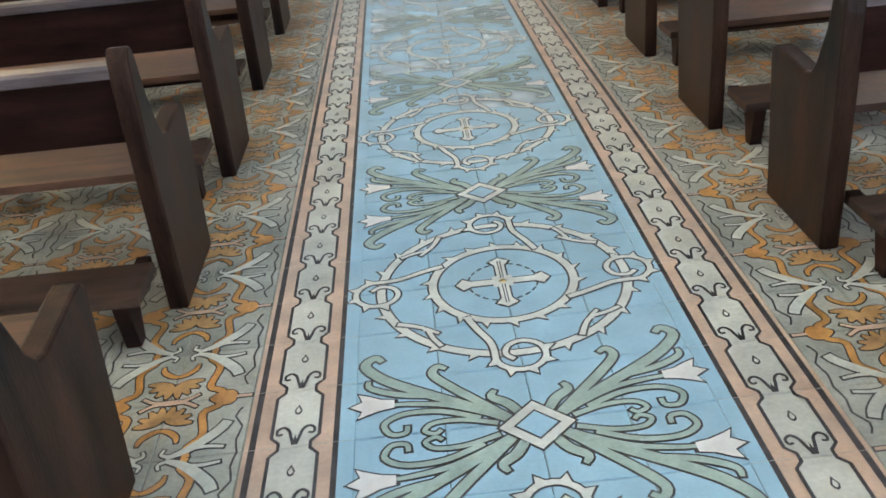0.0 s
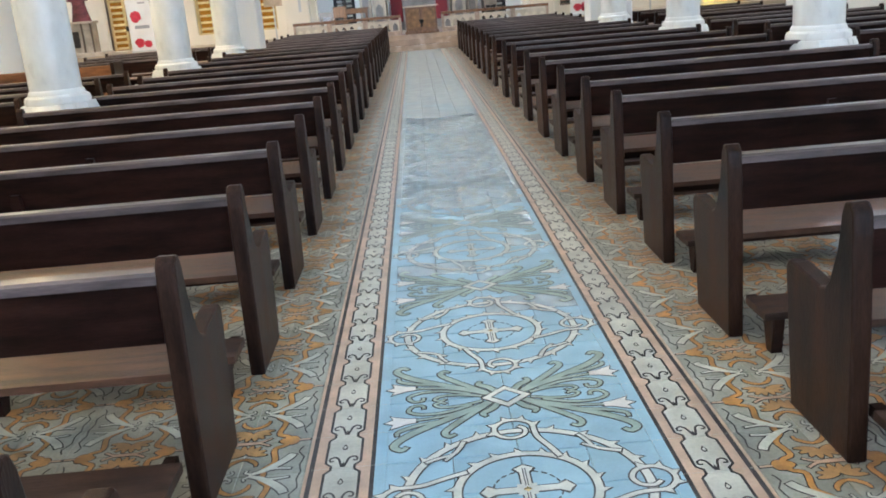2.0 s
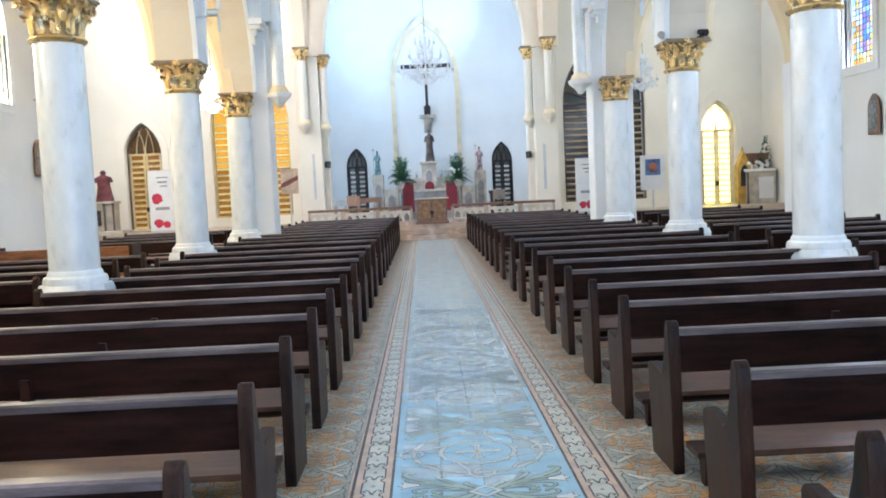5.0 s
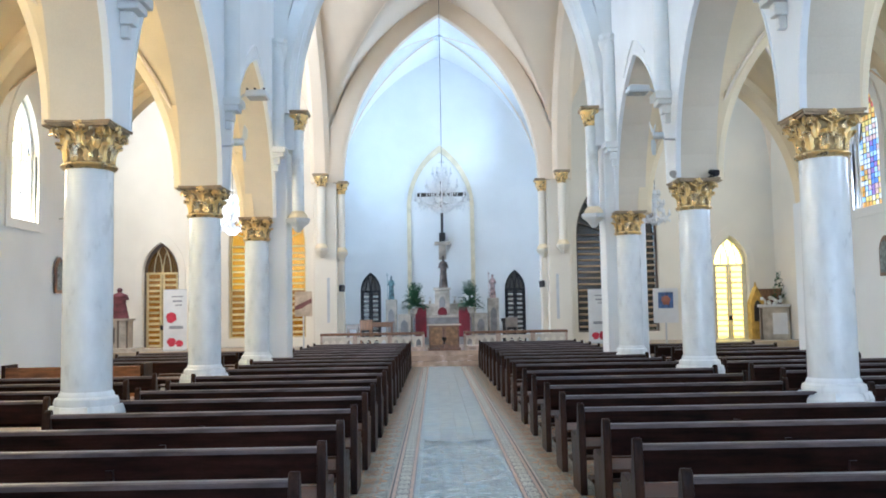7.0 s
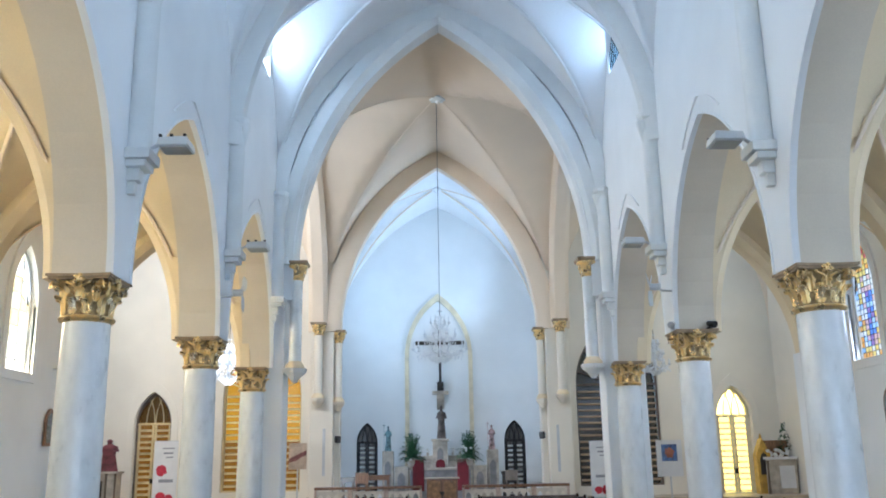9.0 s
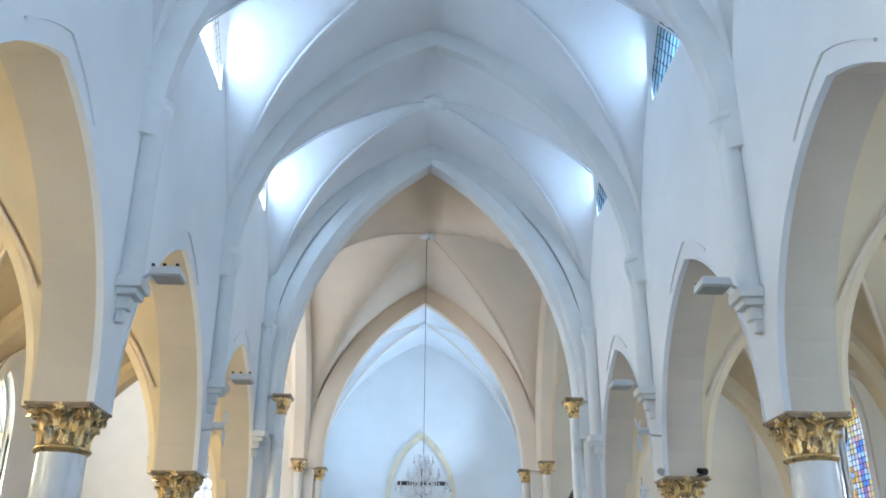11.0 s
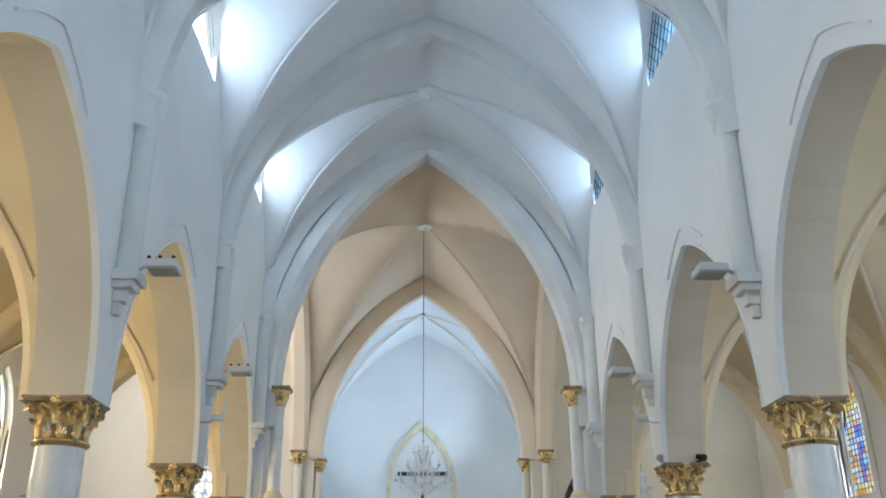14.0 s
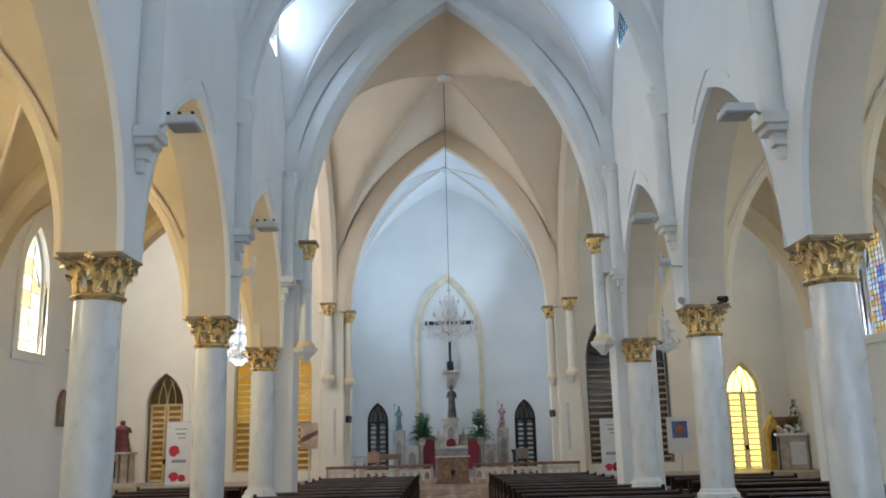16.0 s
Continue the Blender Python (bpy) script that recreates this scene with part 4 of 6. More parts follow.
def field_tile():
    """Quarter of the four tile flower of the side floor; local origin in the flower's middle corner."""
    F = Flat()
    F.slab(0.0008, TL - 0.0008, 0.0008, TL - 0.0008, -0.005, 0.0, OLIVE)
    z = 0.001
    R = lambda *pts: [tuple(TL * v for v in p) for p in pts]
    F.ribbon(R((0.36, 1.0), (0.40, 0.86), (0.56, 0.74), (0.50, 0.36), (0.64, 0.16), (0.62, 0.0)), 0.019, 0.019, z, ORANGE, line=0.0035)
    for k, (px, py) in enumerate(((0.66, 0.60), (0.70, 0.74), (0.80, 0.86), (0.93, 0.92))):
        F.ribbon(R((0.97, 0.66), (0.5 * (0.97 + px), 0.5 * (0.64 + py)), (px, py)), 0.008, 0.006, z + 0.0003 + 0.0001 * k, RUST, line=0.0035, belly=0.016)
    F.ribbon(R((0.02, 1.0), (0.22, 1.0)), 0.010, 0.010, z + 0.0002, PEACH, line=0.004, sub=1)
    F.ribbon(R((0.20, 1.0), (0.32, 0.98), (0.52, 1.0)), 0.010, 0.004, z + 0.0004, ORANGE, line=0.004, belly=0.045)
    F.ribbon(R((0.84, 0.02), (0.66, 0.10), (0.46, 0.26), (0.30, 0.44), (0.24, 0.56)), 0.011, 0.026, z + 0.0006, CREAM_S, line=0.0048, belly=0.010)
    F.ribbon(R((0.62, 0.13), (0.42, 0.15), (0.22, 0.12)), 0.013, 0.009, z + 0.0008, CREAM_S, line=0.0048)
    F.ribbon(R((0.80, 0.03), (0.90, 0.08), (0.88, 0.16)), 0.012, 0.006, z + 0.0009, CREAM_S, line=0.004)
    F.ribbon(R((1.0, 0.98), (0.82, 0.98), (0.66, 0.88)), 0.012, 0.010, z + 0.0004, PEACH, line=0.004)
    F.ribbon(R((1.0, 0.50), (0.90, 0.46), (0.80, 0.36), (0.78, 0.26)), 0.010, 0.007, z + 0.0008, ORANGE, line=0.0035, belly=0.008)
    F.ribbon(R((0.06, 0.0), (0.10, 0.22), (0.06, 0.44), (0.16, 0.62), (0.10, 0.78)), 0.005, 0.005, z + 0.0002, OUTL, line=0.0, sub=2)
    return F.mesh("field_tile")


floor_e = empty("aisle_tiling", pose(0, 0, 0), "blue and cream patterned cement tiles of the central aisle", "floor", kind="structure")


def piece(name, me, m):
    o = new(name, me)
    o.parent = floor_e
    o.matrix_basis = m
    return o


def joined(name, me, poses, label):
    """Many copies of one flat mesh as a single object."""
    n = len(me.vertices)
    co = np.empty(n * 3)
    me.vertices.foreach_get("co", co)
    co = np.c_[co.reshape(-1, 3), np.ones(n)]
    faces = [list(p.vertices) for p in me.polygons]
    mi = [p.material_index for p in me.polygons]
    V, Fc, MI = [], [], []
    for k, m in enumerate(poses):
        V.append((co @ np.array(m.transposed()))[:, :3])
        Fc += [[i + k * n for i in f] for f in faces]
        MI += mi
    out = bpy.data.meshes.new(name)
    out.from_pydata(np.concatenate(V).tolist(), [], Fc)
    for mm in me.materials:
        out.materials.append(mm)
    out.polygons.foreach_set("material_index", MI)
    out.update()
    o = new(name, out)
    return tagged(o, label, "floor tiles", kind="stuff")


Y0, Y1 = Y_CROSS - PER * 2.5, 26.8
sq = Flat()
sq.slab(-TL / 2 + 0.0008, TL / 2 - 0.0008, -TL / 2 + 0.0008, TL / 2 - 0.0008, -0.005, 0.0, BLUE)
blue_me = sq.mesh("blue_tile")
ny = int((Y1 - Y0) / TL)
# Paler blues further in: the floor's sheen put into the tile colour.
FARBLUE = mat("sheen_pale_blue_tile", (0.455, 0.505, 0.505), 0.24, rvar=0.03, vary=0.08, scale=5, bump=0.0, fine=90, spec=0.7)
MIDBLUE = mat("sheen_sky_blue_tile", (0.425, 0.50, 0.525), 0.26, rvar=0.03, vary=0.08, scale=5, bump=0.0, fine=90, rnd=0.04, spec=0.7)
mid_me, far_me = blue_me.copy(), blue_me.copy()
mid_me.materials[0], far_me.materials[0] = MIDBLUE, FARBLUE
far_blue = []
for j in range(ny):
    y = Y0 + (j + 0.5) * TL
    for i in range(4):
        m = pose((i - 1.5) * TL, y, random.uniform(-0.0003, 0.0003), random.uniform(-0.04, 0.04), random.uniform(-0.04, 0.04), 0)
        if 1.4 < y < 14.5:
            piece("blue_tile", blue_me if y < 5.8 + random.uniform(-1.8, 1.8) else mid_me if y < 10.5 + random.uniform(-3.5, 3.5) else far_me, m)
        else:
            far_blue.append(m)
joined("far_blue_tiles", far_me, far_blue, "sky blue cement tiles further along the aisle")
LILY = mat("lily_white_cement", (0.74, 0.70, 0.64), 0.34, rvar=0.03, vary=0.08)


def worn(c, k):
    """A colour trodden away by k towards that of the tiles round it, paled further in by painted sheen."""
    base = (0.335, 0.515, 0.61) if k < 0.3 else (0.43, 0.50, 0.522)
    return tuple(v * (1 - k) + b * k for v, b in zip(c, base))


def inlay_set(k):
    """The same pattern, its colours faded by k with wear and floor glare."""
    iv = mat("ivory_cement_faded_%d" % (k * 100), worn((0.67, 0.66, 0.58), k), 0.34, rvar=0.03, vary=0.1, scale=9, fine=90)
    ou = mat("brown_line_faded_%d" % (k * 100), worn((0.085, 0.076, 0.074), k), 0.34, rvar=0.03, vary=0.2, scale=12)
    gr = mat("sage_cement_faded_%d" % (k * 100), worn((0.37, 0.455, 0.38), k), 0.34, rvar=0.03, vary=0.12, scale=9, fine=90)
    li = mat("lily_cement_faded_%d" % (k * 100), worn((0.74, 0.70, 0.64), k), 0.34, rvar=0.03, vary=0.08)
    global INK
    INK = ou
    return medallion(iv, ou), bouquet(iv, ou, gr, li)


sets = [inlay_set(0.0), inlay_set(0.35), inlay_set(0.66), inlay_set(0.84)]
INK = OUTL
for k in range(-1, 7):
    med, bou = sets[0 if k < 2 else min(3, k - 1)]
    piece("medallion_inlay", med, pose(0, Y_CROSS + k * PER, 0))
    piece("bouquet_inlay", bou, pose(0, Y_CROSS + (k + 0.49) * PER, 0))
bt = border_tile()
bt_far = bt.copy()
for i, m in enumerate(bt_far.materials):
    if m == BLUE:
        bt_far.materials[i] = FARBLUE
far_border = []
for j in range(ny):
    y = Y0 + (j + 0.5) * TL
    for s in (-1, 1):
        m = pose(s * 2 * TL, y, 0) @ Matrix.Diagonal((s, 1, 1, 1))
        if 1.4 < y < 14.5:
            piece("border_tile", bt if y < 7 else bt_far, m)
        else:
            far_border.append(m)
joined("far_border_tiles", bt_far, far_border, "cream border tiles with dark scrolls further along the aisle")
ft = field_tile()
near_field, far_field = 0, []
X0 = 2 * TL + 0.264
for j in range(-4, int((Y1 - Y0) / TL)):
    y = Y0 + j * TL
    for s in (-1, 1):
        for i in range(14):
            xa, cx, cy = X0 + i * TL, i % 2, j % 2
            m = pose(s * (xa + TL * cx), y + TL * cy, 0.00013 * (cx + 2 * cy)) @ Matrix.Diagonal((s * (1 - 2 * cx), 1 - 2 * cy, 1, 1))
            if i < 3 and 2.3 < y < 10.5:
                piece("field_tile", ft, m)
            else:
                far_field.append(m)
joined("side_field_tiles", ft, far_field, "olive floor tiles with orange and pale leaf scrolls under the pews")

# ---- openings: glass, leading, louvres, doors ----
YGLASS = glass("yellow_glass", (1.0, 0.71, 0.15))
SKYGLASS = glass("pale_blue_glass", (0.75, 0.88, 0.95))
CLEARGLASS = glass("clear_old_glass", (0.98, 0.98, 0.95), 0.03)
WARMGLASS = glass("warm_cathedral_glass", (1.0, 0.9, 0.7), patches=[(1.0, 0.94, 0.76), (1.0, 0.84, 0.45), (0.97, 0.86, 0.66), (0.92, 0.93, 0.84), (1.0, 0.72, 0.32), (1.0, 0.92, 0.7)])
DARKGLASS = glass("night_dark_glass", (0.03, 0.025, 0.02))
LEAD = mat("dark_lead", (0.03, 0.03, 0.03), 0.6, vary=0.1)
FRAMEW = mat("pale_yellow_moulding", (0.74, 0.67, 0.48), 0.6, vary=0.08, scale=3)
BROWNFRAME = mat("worn_brown_paint", (0.16, 0.12, 0.09), 0.55, vary=0.2)
GREYSLAT = mat("grey_brown_slat", (0.30, 0.25, 0.20), 0.6, vary=0.15)


def oriented(s):
    """Plane of an aisle wall: local x along the nave, local y out through the wall."""
    return Matrix.Rotation(radians(-90 if s > 0 else 90), 4, "Z")


def arch_frame(a, spring, rise, sill, w, y0, y1, n=8):
    """A frame band of width w inside a pointed opening centred on x = 0."""
    out = [(u, spring + z) for u, z in arch_line(a, rise, n)]
    k = (a - w) / a
    inn = [(u * k, spring + z * k) for u, z in arch_line(a, rise, n)]
    bm = strip([(a, sill)] + out + [(-a, sill)], [(a - w, sill)] + inn + [(-(a - w), sill)], y0, y1, "y")
    return box(-a + w, a - w, y0, y1, sill, sill + w, bm)


def inside(x, z, a, spring, rise):
    return abs(x) < a and (z < spring or z < spring + arc_z(x, a, rise))


def clip_poly(pts, a, spring, rise, sill):
    """Cells whose middle lies in the opening, pulled inside its edge."""
    out = []
    for x, z in pts:
        x = max(-a, min(a, x))
        z = max(sill, min(z, spring + arc_z(x, a, rise)))
        out.append((x, z))
    return out


def leaded_window(name, m, a, sill, spring, rise, nx, nz, material, label, diamond=False, frame_mat=None, bar=0.009):
    e = empty(name, m, label, "window", kind="structure")
    part("window_frame", arch_frame(a, spring, rise, sill, 0.05, 0.10, 0.17), frame_mat or LEAD, e)
    ai, top = a - 0.04, spring + rise - 0.04
    dx, dz = 2 * ai / nx, (top - sill - 0.04) / nz
    bars = bmesh.new()
    cells = [(i, j) for j in range(nz) for i in range(nx)]
    if diamond:
        cells += [(i - 0.5, j - 0.5) for j in range(nz + 1) for i in range(nx + 1)]
    for i, j in cells:
        x0, z0 = -ai + i * dx, sill + 0.04 + j * dz
        cx, cz = x0 + dx / 2, z0 + dz / 2
        if not inside(max(-ai * 0.99, min(ai * 0.99, cx)), cz - dz * 0.45, ai, spring, rise - 0.05):
            continue
        cell = [(x0, z0), (x0 + dx, z0), (x0 + dx, z0 + dz), (x0, z0 + dz)]
        if diamond:
            cell = [(cx, z0), (x0 + dx, cz), (cx, z0 + dz), (x0, cz)]
        cell = clip_poly(cell, ai, spring, rise - 0.05, sill)
        if len({(round(p[0], 3), round(p[1], 3)) for p in cell}) < 3:
            continue
        bm = bmesh.new()
        bm.faces.new([bm.verts.new((x, 0.135, z)) for x, z in cell])
        o = part("pane", bm, material(cell) if callable(material) else material, e)
        o.visible_shadow = False
        for p, q in zip(cell, cell[1:] + cell[:1]):
            if (Vector(p) - Vector(q)).length > 0.02:
                tube([(p[0], 0.13, p[1]), (q[0], 0.13, q[1])], bar, 4, bars)
    part("leading", bars, LEAD, e)
    return e


PALETTE = {n: glass("stained_" + n, c) for n, c in dict(blue=(0.16, 0.28, 0.75), sky=(0.5, 0.68, 0.92), gold=(0.95, 0.68, 0.18), orange=(0.9, 0.42, 0.08), red=(0.6, 0.1, 0.08), white=(0.9, 0.86, 0.78), rose=(0.8, 0.5, 0.45), violet=(0.35, 0.2, 0.5)).items()}
glass_dice = random.Random(4)


def stained_at(cell):
    """A blue robed shape in the middle, gold canopy and foot, pale edges."""
    x = sum(p[0] for p in cell) / len(cell)
    z = sum(p[1] for p in cell) / len(cell)
    if z > 4.95:
        pick = ("gold", "orange", "gold", "red", "white")
    elif z < 3.6:
        pick = ("orange", "gold", "white", "sky")
    elif abs(x) > 0.26:
        pick = ("white", "gold", "sky", "white", "orange")
    elif z > 4.6:
        pick = ("rose", "white", "gold")
    else:
        pick = ("blue", "violet", "blue", "rose", "sky") if abs(x) < 0.16 else ("sky", "white", "rose", "gold")
    return PALETTE[glass_dice.choice(pick)]


k = 0
for a, b in zip(COLS, COLS[1:]):
    y = (a + b) / 2
    for s, nm in ((-1, "left"), (1, "right")):
        k += 1
        base = Matrix.Translation((s * XA, y - WSH, 0)) @ oriented(s)
        leaded_window("window_%d" % k, base, 0.52, 3.25, 4.6, 1.1, 8 if s > 0 else 3, 24 if s > 0 else 8, stained_at if s > 0 else WARMGLASS, "tall pointed window with coloured leaded glass" if s > 0 else "tall pointed window with sunlit amber leaded glass", frame_mat=WHITE, bar=0.006)
        struct(part("window_moulding", arch_frame(0.68, 4.6, 1.36, 3.20, 0.16, -0.035, 0.04), WHITE), "raised plaster moulding round an aisle window", "moulding").matrix_world = base
        k += 1
        leaded_window("window_%d" % k, Matrix.Translation((s * (XW - 0.10), y, 0)) @ oriented(s), 0.82, 9.36, 10.2, 0.6, 6, 5, SKYGLASS if s > 0 else CLEARGLASS, "clerestory window with leaded diamond panes", diamond=True, frame_mat=WHITE, bar=0.008 if s > 0 else 0.003)
        # hood line over the arcade arch
        hood = [(u * 1.02, SP + z + 0.05 + 0.17 * (1 - (u / 1.25) ** 2)) for u, z in arch_line(2.02, AR, 24) if abs(u) < 0.85]
        bm = strip([(y + u, z) for u, z in hood], [(y + u * 1.012, z + 0.025) for u, z in hood], *sorted((s * (XW + 0.01), s * (XW - 0.025))), "x")
        struct(part("hood_moulding", bm, WHITE), "thin plaster hood moulding over an arcade arch", "moulding")
        line = [(y + u, SP + z) for u, z in arch_line(2.02, AR, 14)]
        inn = [(y + u * 0.985, SP + z * 0.985) for u, z in arch_line(2.02, AR, 14)]
        bm = strip(line, inn, *sorted((s * (XW - 0.018), s * (XW + 0.06))), "x")
        struct(part("arch_bead", bm, WHITE), "narrow plaster bead along the arch edge", "moulding")


def louvre(name, spec, s, slat, back_glass, label, FR):
    cx, a, sill, spring, rise = spec
    e = empty(name, pose(cx, YE, 0), label, "louvre", kind="structure")
    part("frame", arch_frame(a, spring, rise, sill, 0.05, 0.12, 0.30, 10), FR, e)
    part("mullion", box(-0.05, 0.05, 0.13, 0.29, sill, spring), FR, e)
    part("transom", box(-a + 0.08, a - 0.08, 0.12, 0.28, spring - 0.03, spring + 0.03), FR, e)
    n = int((spring - sill - 0.1) / 0.19)
    for j in range(n):
        z = sill + 0.14 + j * (spring - sill - 0.2) / n
        for sx in (-1, 1):
            x0, x1 = sorted((sx * 0.05, sx * (a - 0.08)))
            bm = prism([(0.14, z), (0.26, z + 0.05), (0.26, z + 0.07), (0.14, z + 0.045)], x0, x1, "x")
            part("slat", bm, slat, e)
    for i in range(7):
        t = math.pi * (i + 0.5) / 7
        x, z = (a - 0.06) * math.cos(t), spring + (rise - 0.1) * math.sin(t)
        z = min(z, spring + arc_z(x, a, rise) - 0.03)
        part("fan_bar", tube([(0.15 * math.cos(t), 0.2, spring + 0.05), (x, 0.2, z)], 0.022, 4), FR, e)
    bm = bmesh.new()
    pts = [(u, spring + z) for u, z in arch_line(a - 0.05, rise - 0.05, 8)]
    bm.faces.new([bm.verts.new((x, 0.33, z)) for x, z in [(a - 0.05, sill)] + pts + [(-a + 0.05, sill)]])
    o = part("pane", bm, back_glass, e)
    o.visible_shadow = False
    return e


DIMGLASS = glass("near_black_glass", (0.01, 0.008, 0.006))
AMBERGLASS = glass("amber_glass", (0.85, 0.43, 0.015))
AMBERSLAT = mat("pale_ochre_slat", (0.74, 0.60, 0.32), 0.5, vary=0.15, rnd=0.1)
OCHREFR = mat("pale_ochre_frame", (0.66, 0.52, 0.26), 0.6, vary=0.1)
louvre("louvre_amber", LOUV_L, -1, AMBERSLAT, AMBERGLASS, "tall arched louvre with amber glass glowing in the sun", OCHREFR)
louvre("louvre_dark", LOUV_R, 1, mat("dull_brown_slat", (0.47, 0.34, 0.22), 0.85, vary=0.15, spec=0.2), DIMGLASS, "tall arched dark wooden louvre", BROWNFRAME)


def fan_door(name, cx, y, a, sill, spring, rise, slat, glass_mat, label, depth=0.2, FR=None, ST=None):
    e = empty(name, pose(cx, y, 0), label, "door", kind="structure")
    part("frame", arch_frame(a, spring, rise, sill, 0.06, depth - 0.06, depth + 0.06), FR, e)
    part("transom", box(-a + 0.05, a - 0.05, depth - 0.06, depth + 0.05, spring - 0.03, spring + 0.03), ST, e)
    for sx in (-1, 1):
        x0, x1 = sorted((sx * 0.012, sx * (a - 0.06)))
        leaf = part("door_leaf", box(x0, x0 + 0.06, depth - 0.03, depth + 0.03, sill, spring - 0.03, box(x1 - 0.06, x1, depth - 0.03, depth + 0.03, sill, spring - 0.03)), ST, e)
        n = int((spring - sill) / 0.17)
        for j in range(n):
            z = sill + 0.04 + j * (spring - sill - 0.1) / n
            if slat is not None:
                part("slat", prism([(depth - 0.03, z), (depth + 0.03, z + 0.05), (depth + 0.03, z + 0.075), (depth - 0.03, z + 0.025)], x0 + 0.06, x1 - 0.06, "x"), slat, leaf)
            else:
                part("muntin", box(x0 + 0.06, x1 - 0.06, depth - 0.02, depth + 0.02, z, z + 0.04), FRAMEW, leaf)
    for c in (-0.5, 0.0, 0.5):
        pts = [(c * a + u * 0.5, depth, spring + 0.03 + z) for u, z in arch_line(a * 0.95, rise * 0.9, 5)]
        pts = [(x, yy, min(z, spring + arc_z(min(abs(x), a), a, rise) - 0.02)) for x, yy, z in pts if abs(x) < a - 0.03]
        part("tracery", tube(pts, 0.018, 4), ST, e)
    bm = bmesh.new()
    pts = [(u, spring + z) for u, z in arch_line(a - 0.04, rise - 0.04, 8)]
    bm.faces.new([bm.verts.new((x, depth + 0.07, z)) for x, z in [(a - 0.04, sill)] + pts + [(-a + 0.04, sill)]])
    o = part("pane", bm, glass_mat, e)
    o.visible_shadow = False
    part("lock", box(-0.05, 0.05, depth - 0.08, depth - 0.03, sill + 0.75, sill + 0.9), IRON, e)
    return e


fan_door("door_1", DOOR_L[0], YE, *DOOR_L[1:], mat("pale_ochre_muntin", (0.66, 0.52, 0.27), 0.5, vary=0.2, rnd=0.15), glass("dim_amber_glass", (0.62, 0.30, 0.03)), "arched slatted wooden door with traceried fanlight", FR=BROWNFRAME, ST=OCHREFR)
fan_door("door_2", DOOR_R[0], YE, *DOOR_R[1:], None, YGLASS, "arched double door glazed in bright yellow glass", FR=FRAMEW, ST=FRAMEW)
for i, d in enumerate(AD):
    fan_door("door_%d" % (3 + i), d[0], YB, *d[1:], mat("pale_slat", (0.66, 0.62, 0.55), 0.6, vary=0.15) if i == 0 else bpy.data.materials["pale_slat"], DARKGLASS, "narrow arched louvre door with dark tracery head", depth=0.1, FR=IRON, ST=IRON)
for cx, a, sill, sp, r in (DOOR_L, DOOR_R):
    b2 = arch_frame(a + 0.22, sp, r + 0.34, sill, 0.2, -0.05, 0.03)
    o = struct(part("door_moulding", b2, PALECREAM), "raised plaster arch moulding round a door", "moulding")
    o.location = (cx, YE, 0)

# ---- raised side altars floor ----
PLAT = mat("worn_pale_floor", (0.45, 0.36, 0.26), 0.4, vary=0.15, scale=2, coat=0.15)
for s in (-1, 1):
    struct(part("altar_platform", box(*sorted((s * 4.45, s * XT)), 25.6, YE, -0.006, 0.62), PLAT, bevel=0.02), "raised pale platform before the side altar", "platform")

# ---- communion rail and gate ----
RAILST = mat("veined_rail_stone", (0.55, 0.42, 0.33), 0.35, vary=0.2, scale=6, coat=0.2)
for s in (-1, 1):
    e = empty("communion_rail", pose(s * 2.2, 27.3, 0.45), "low stone communion rail with pierced trefoil panels", "rail", "communion rails")
    part("top_rail", box(-1.6, 1.6, -0.11, 0.11, 0.49, 0.57), RAILWOOD, e, "brown rail top", bevel=0.01)
    part("base", box(-1.6, 1.6, -0.09, 0.09, 0.0, 0.12), RAILST, e, bevel=0.01)
    for i in range(4):
        x = -1.6 + i * 3.2 / 3
        part("post", box(x - 0.07 if i else x, x + 0.07 if i < 3 else x, -0.085, 0.085, 0.12, 0.49), RAILST, e)
    for i in range(3):
        x0 = -1.6 + 0.07 + i * 3.2 / 3
        w = 3.2 / 3 - 0.14
        bm = bmesh.new()
        nb = 4
        bw = w / nb
        for j in range(nb):
            c = x0 + (j + 0.5) * bw
            line = [(c + u, 0.24 + z) for u, z in arch_line(bw * 0.33, bw * 0.5, 5)]
            strip([(c + bw / 2, 0.12)] + [(c + bw / 2, 0.24)] + [(c + (bw / 2) * (u / (bw * 0.33)), 0.44) for u, z in arch_line(bw * 0.33, bw * 0.5, 5)] + [(c - bw / 2, 0.24), (c - bw / 2, 0.12)],
                  [(c + bw * 0.33, 0.12), (c + bw * 0.33, 0.24)] + line + [(c - bw * 0.33, 0.24), (c - bw * 0.33, 0.12)], -0.03, 0.03, "y", bm)
        part("pierced_panel", bm, mat("pale_rail_panel", (0.72, 0.66, 0.55), 0.5, vary=0.1) if "pale_rail_panel" not in bpy.data.materials else bpy.data.materials["pale_rail_panel"], e, "pale pierced panel")
g = empty("wooden_altar_front", pose(0, 27.1, 0.45), "brown wooden altar table with carved front panel", "altar table")
part("body", box(-0.46, 0.46, -0.1, 0.35, 0.08, 0.76), RAILWOOD, g, bevel=0.01)
part("plinth", box(-0.5, 0.5, -0.14, 0.39, 0.0, 0.08), RAILWOOD, g, bevel=0.008)
part("tabletop", box(-0.52, 0.52, -0.16, 0.41, 0.76, 0.80), mat("pale_cloth_top", (0.6, 0.5, 0.4), 0.7, vary=0.1), g, bevel=0.008)
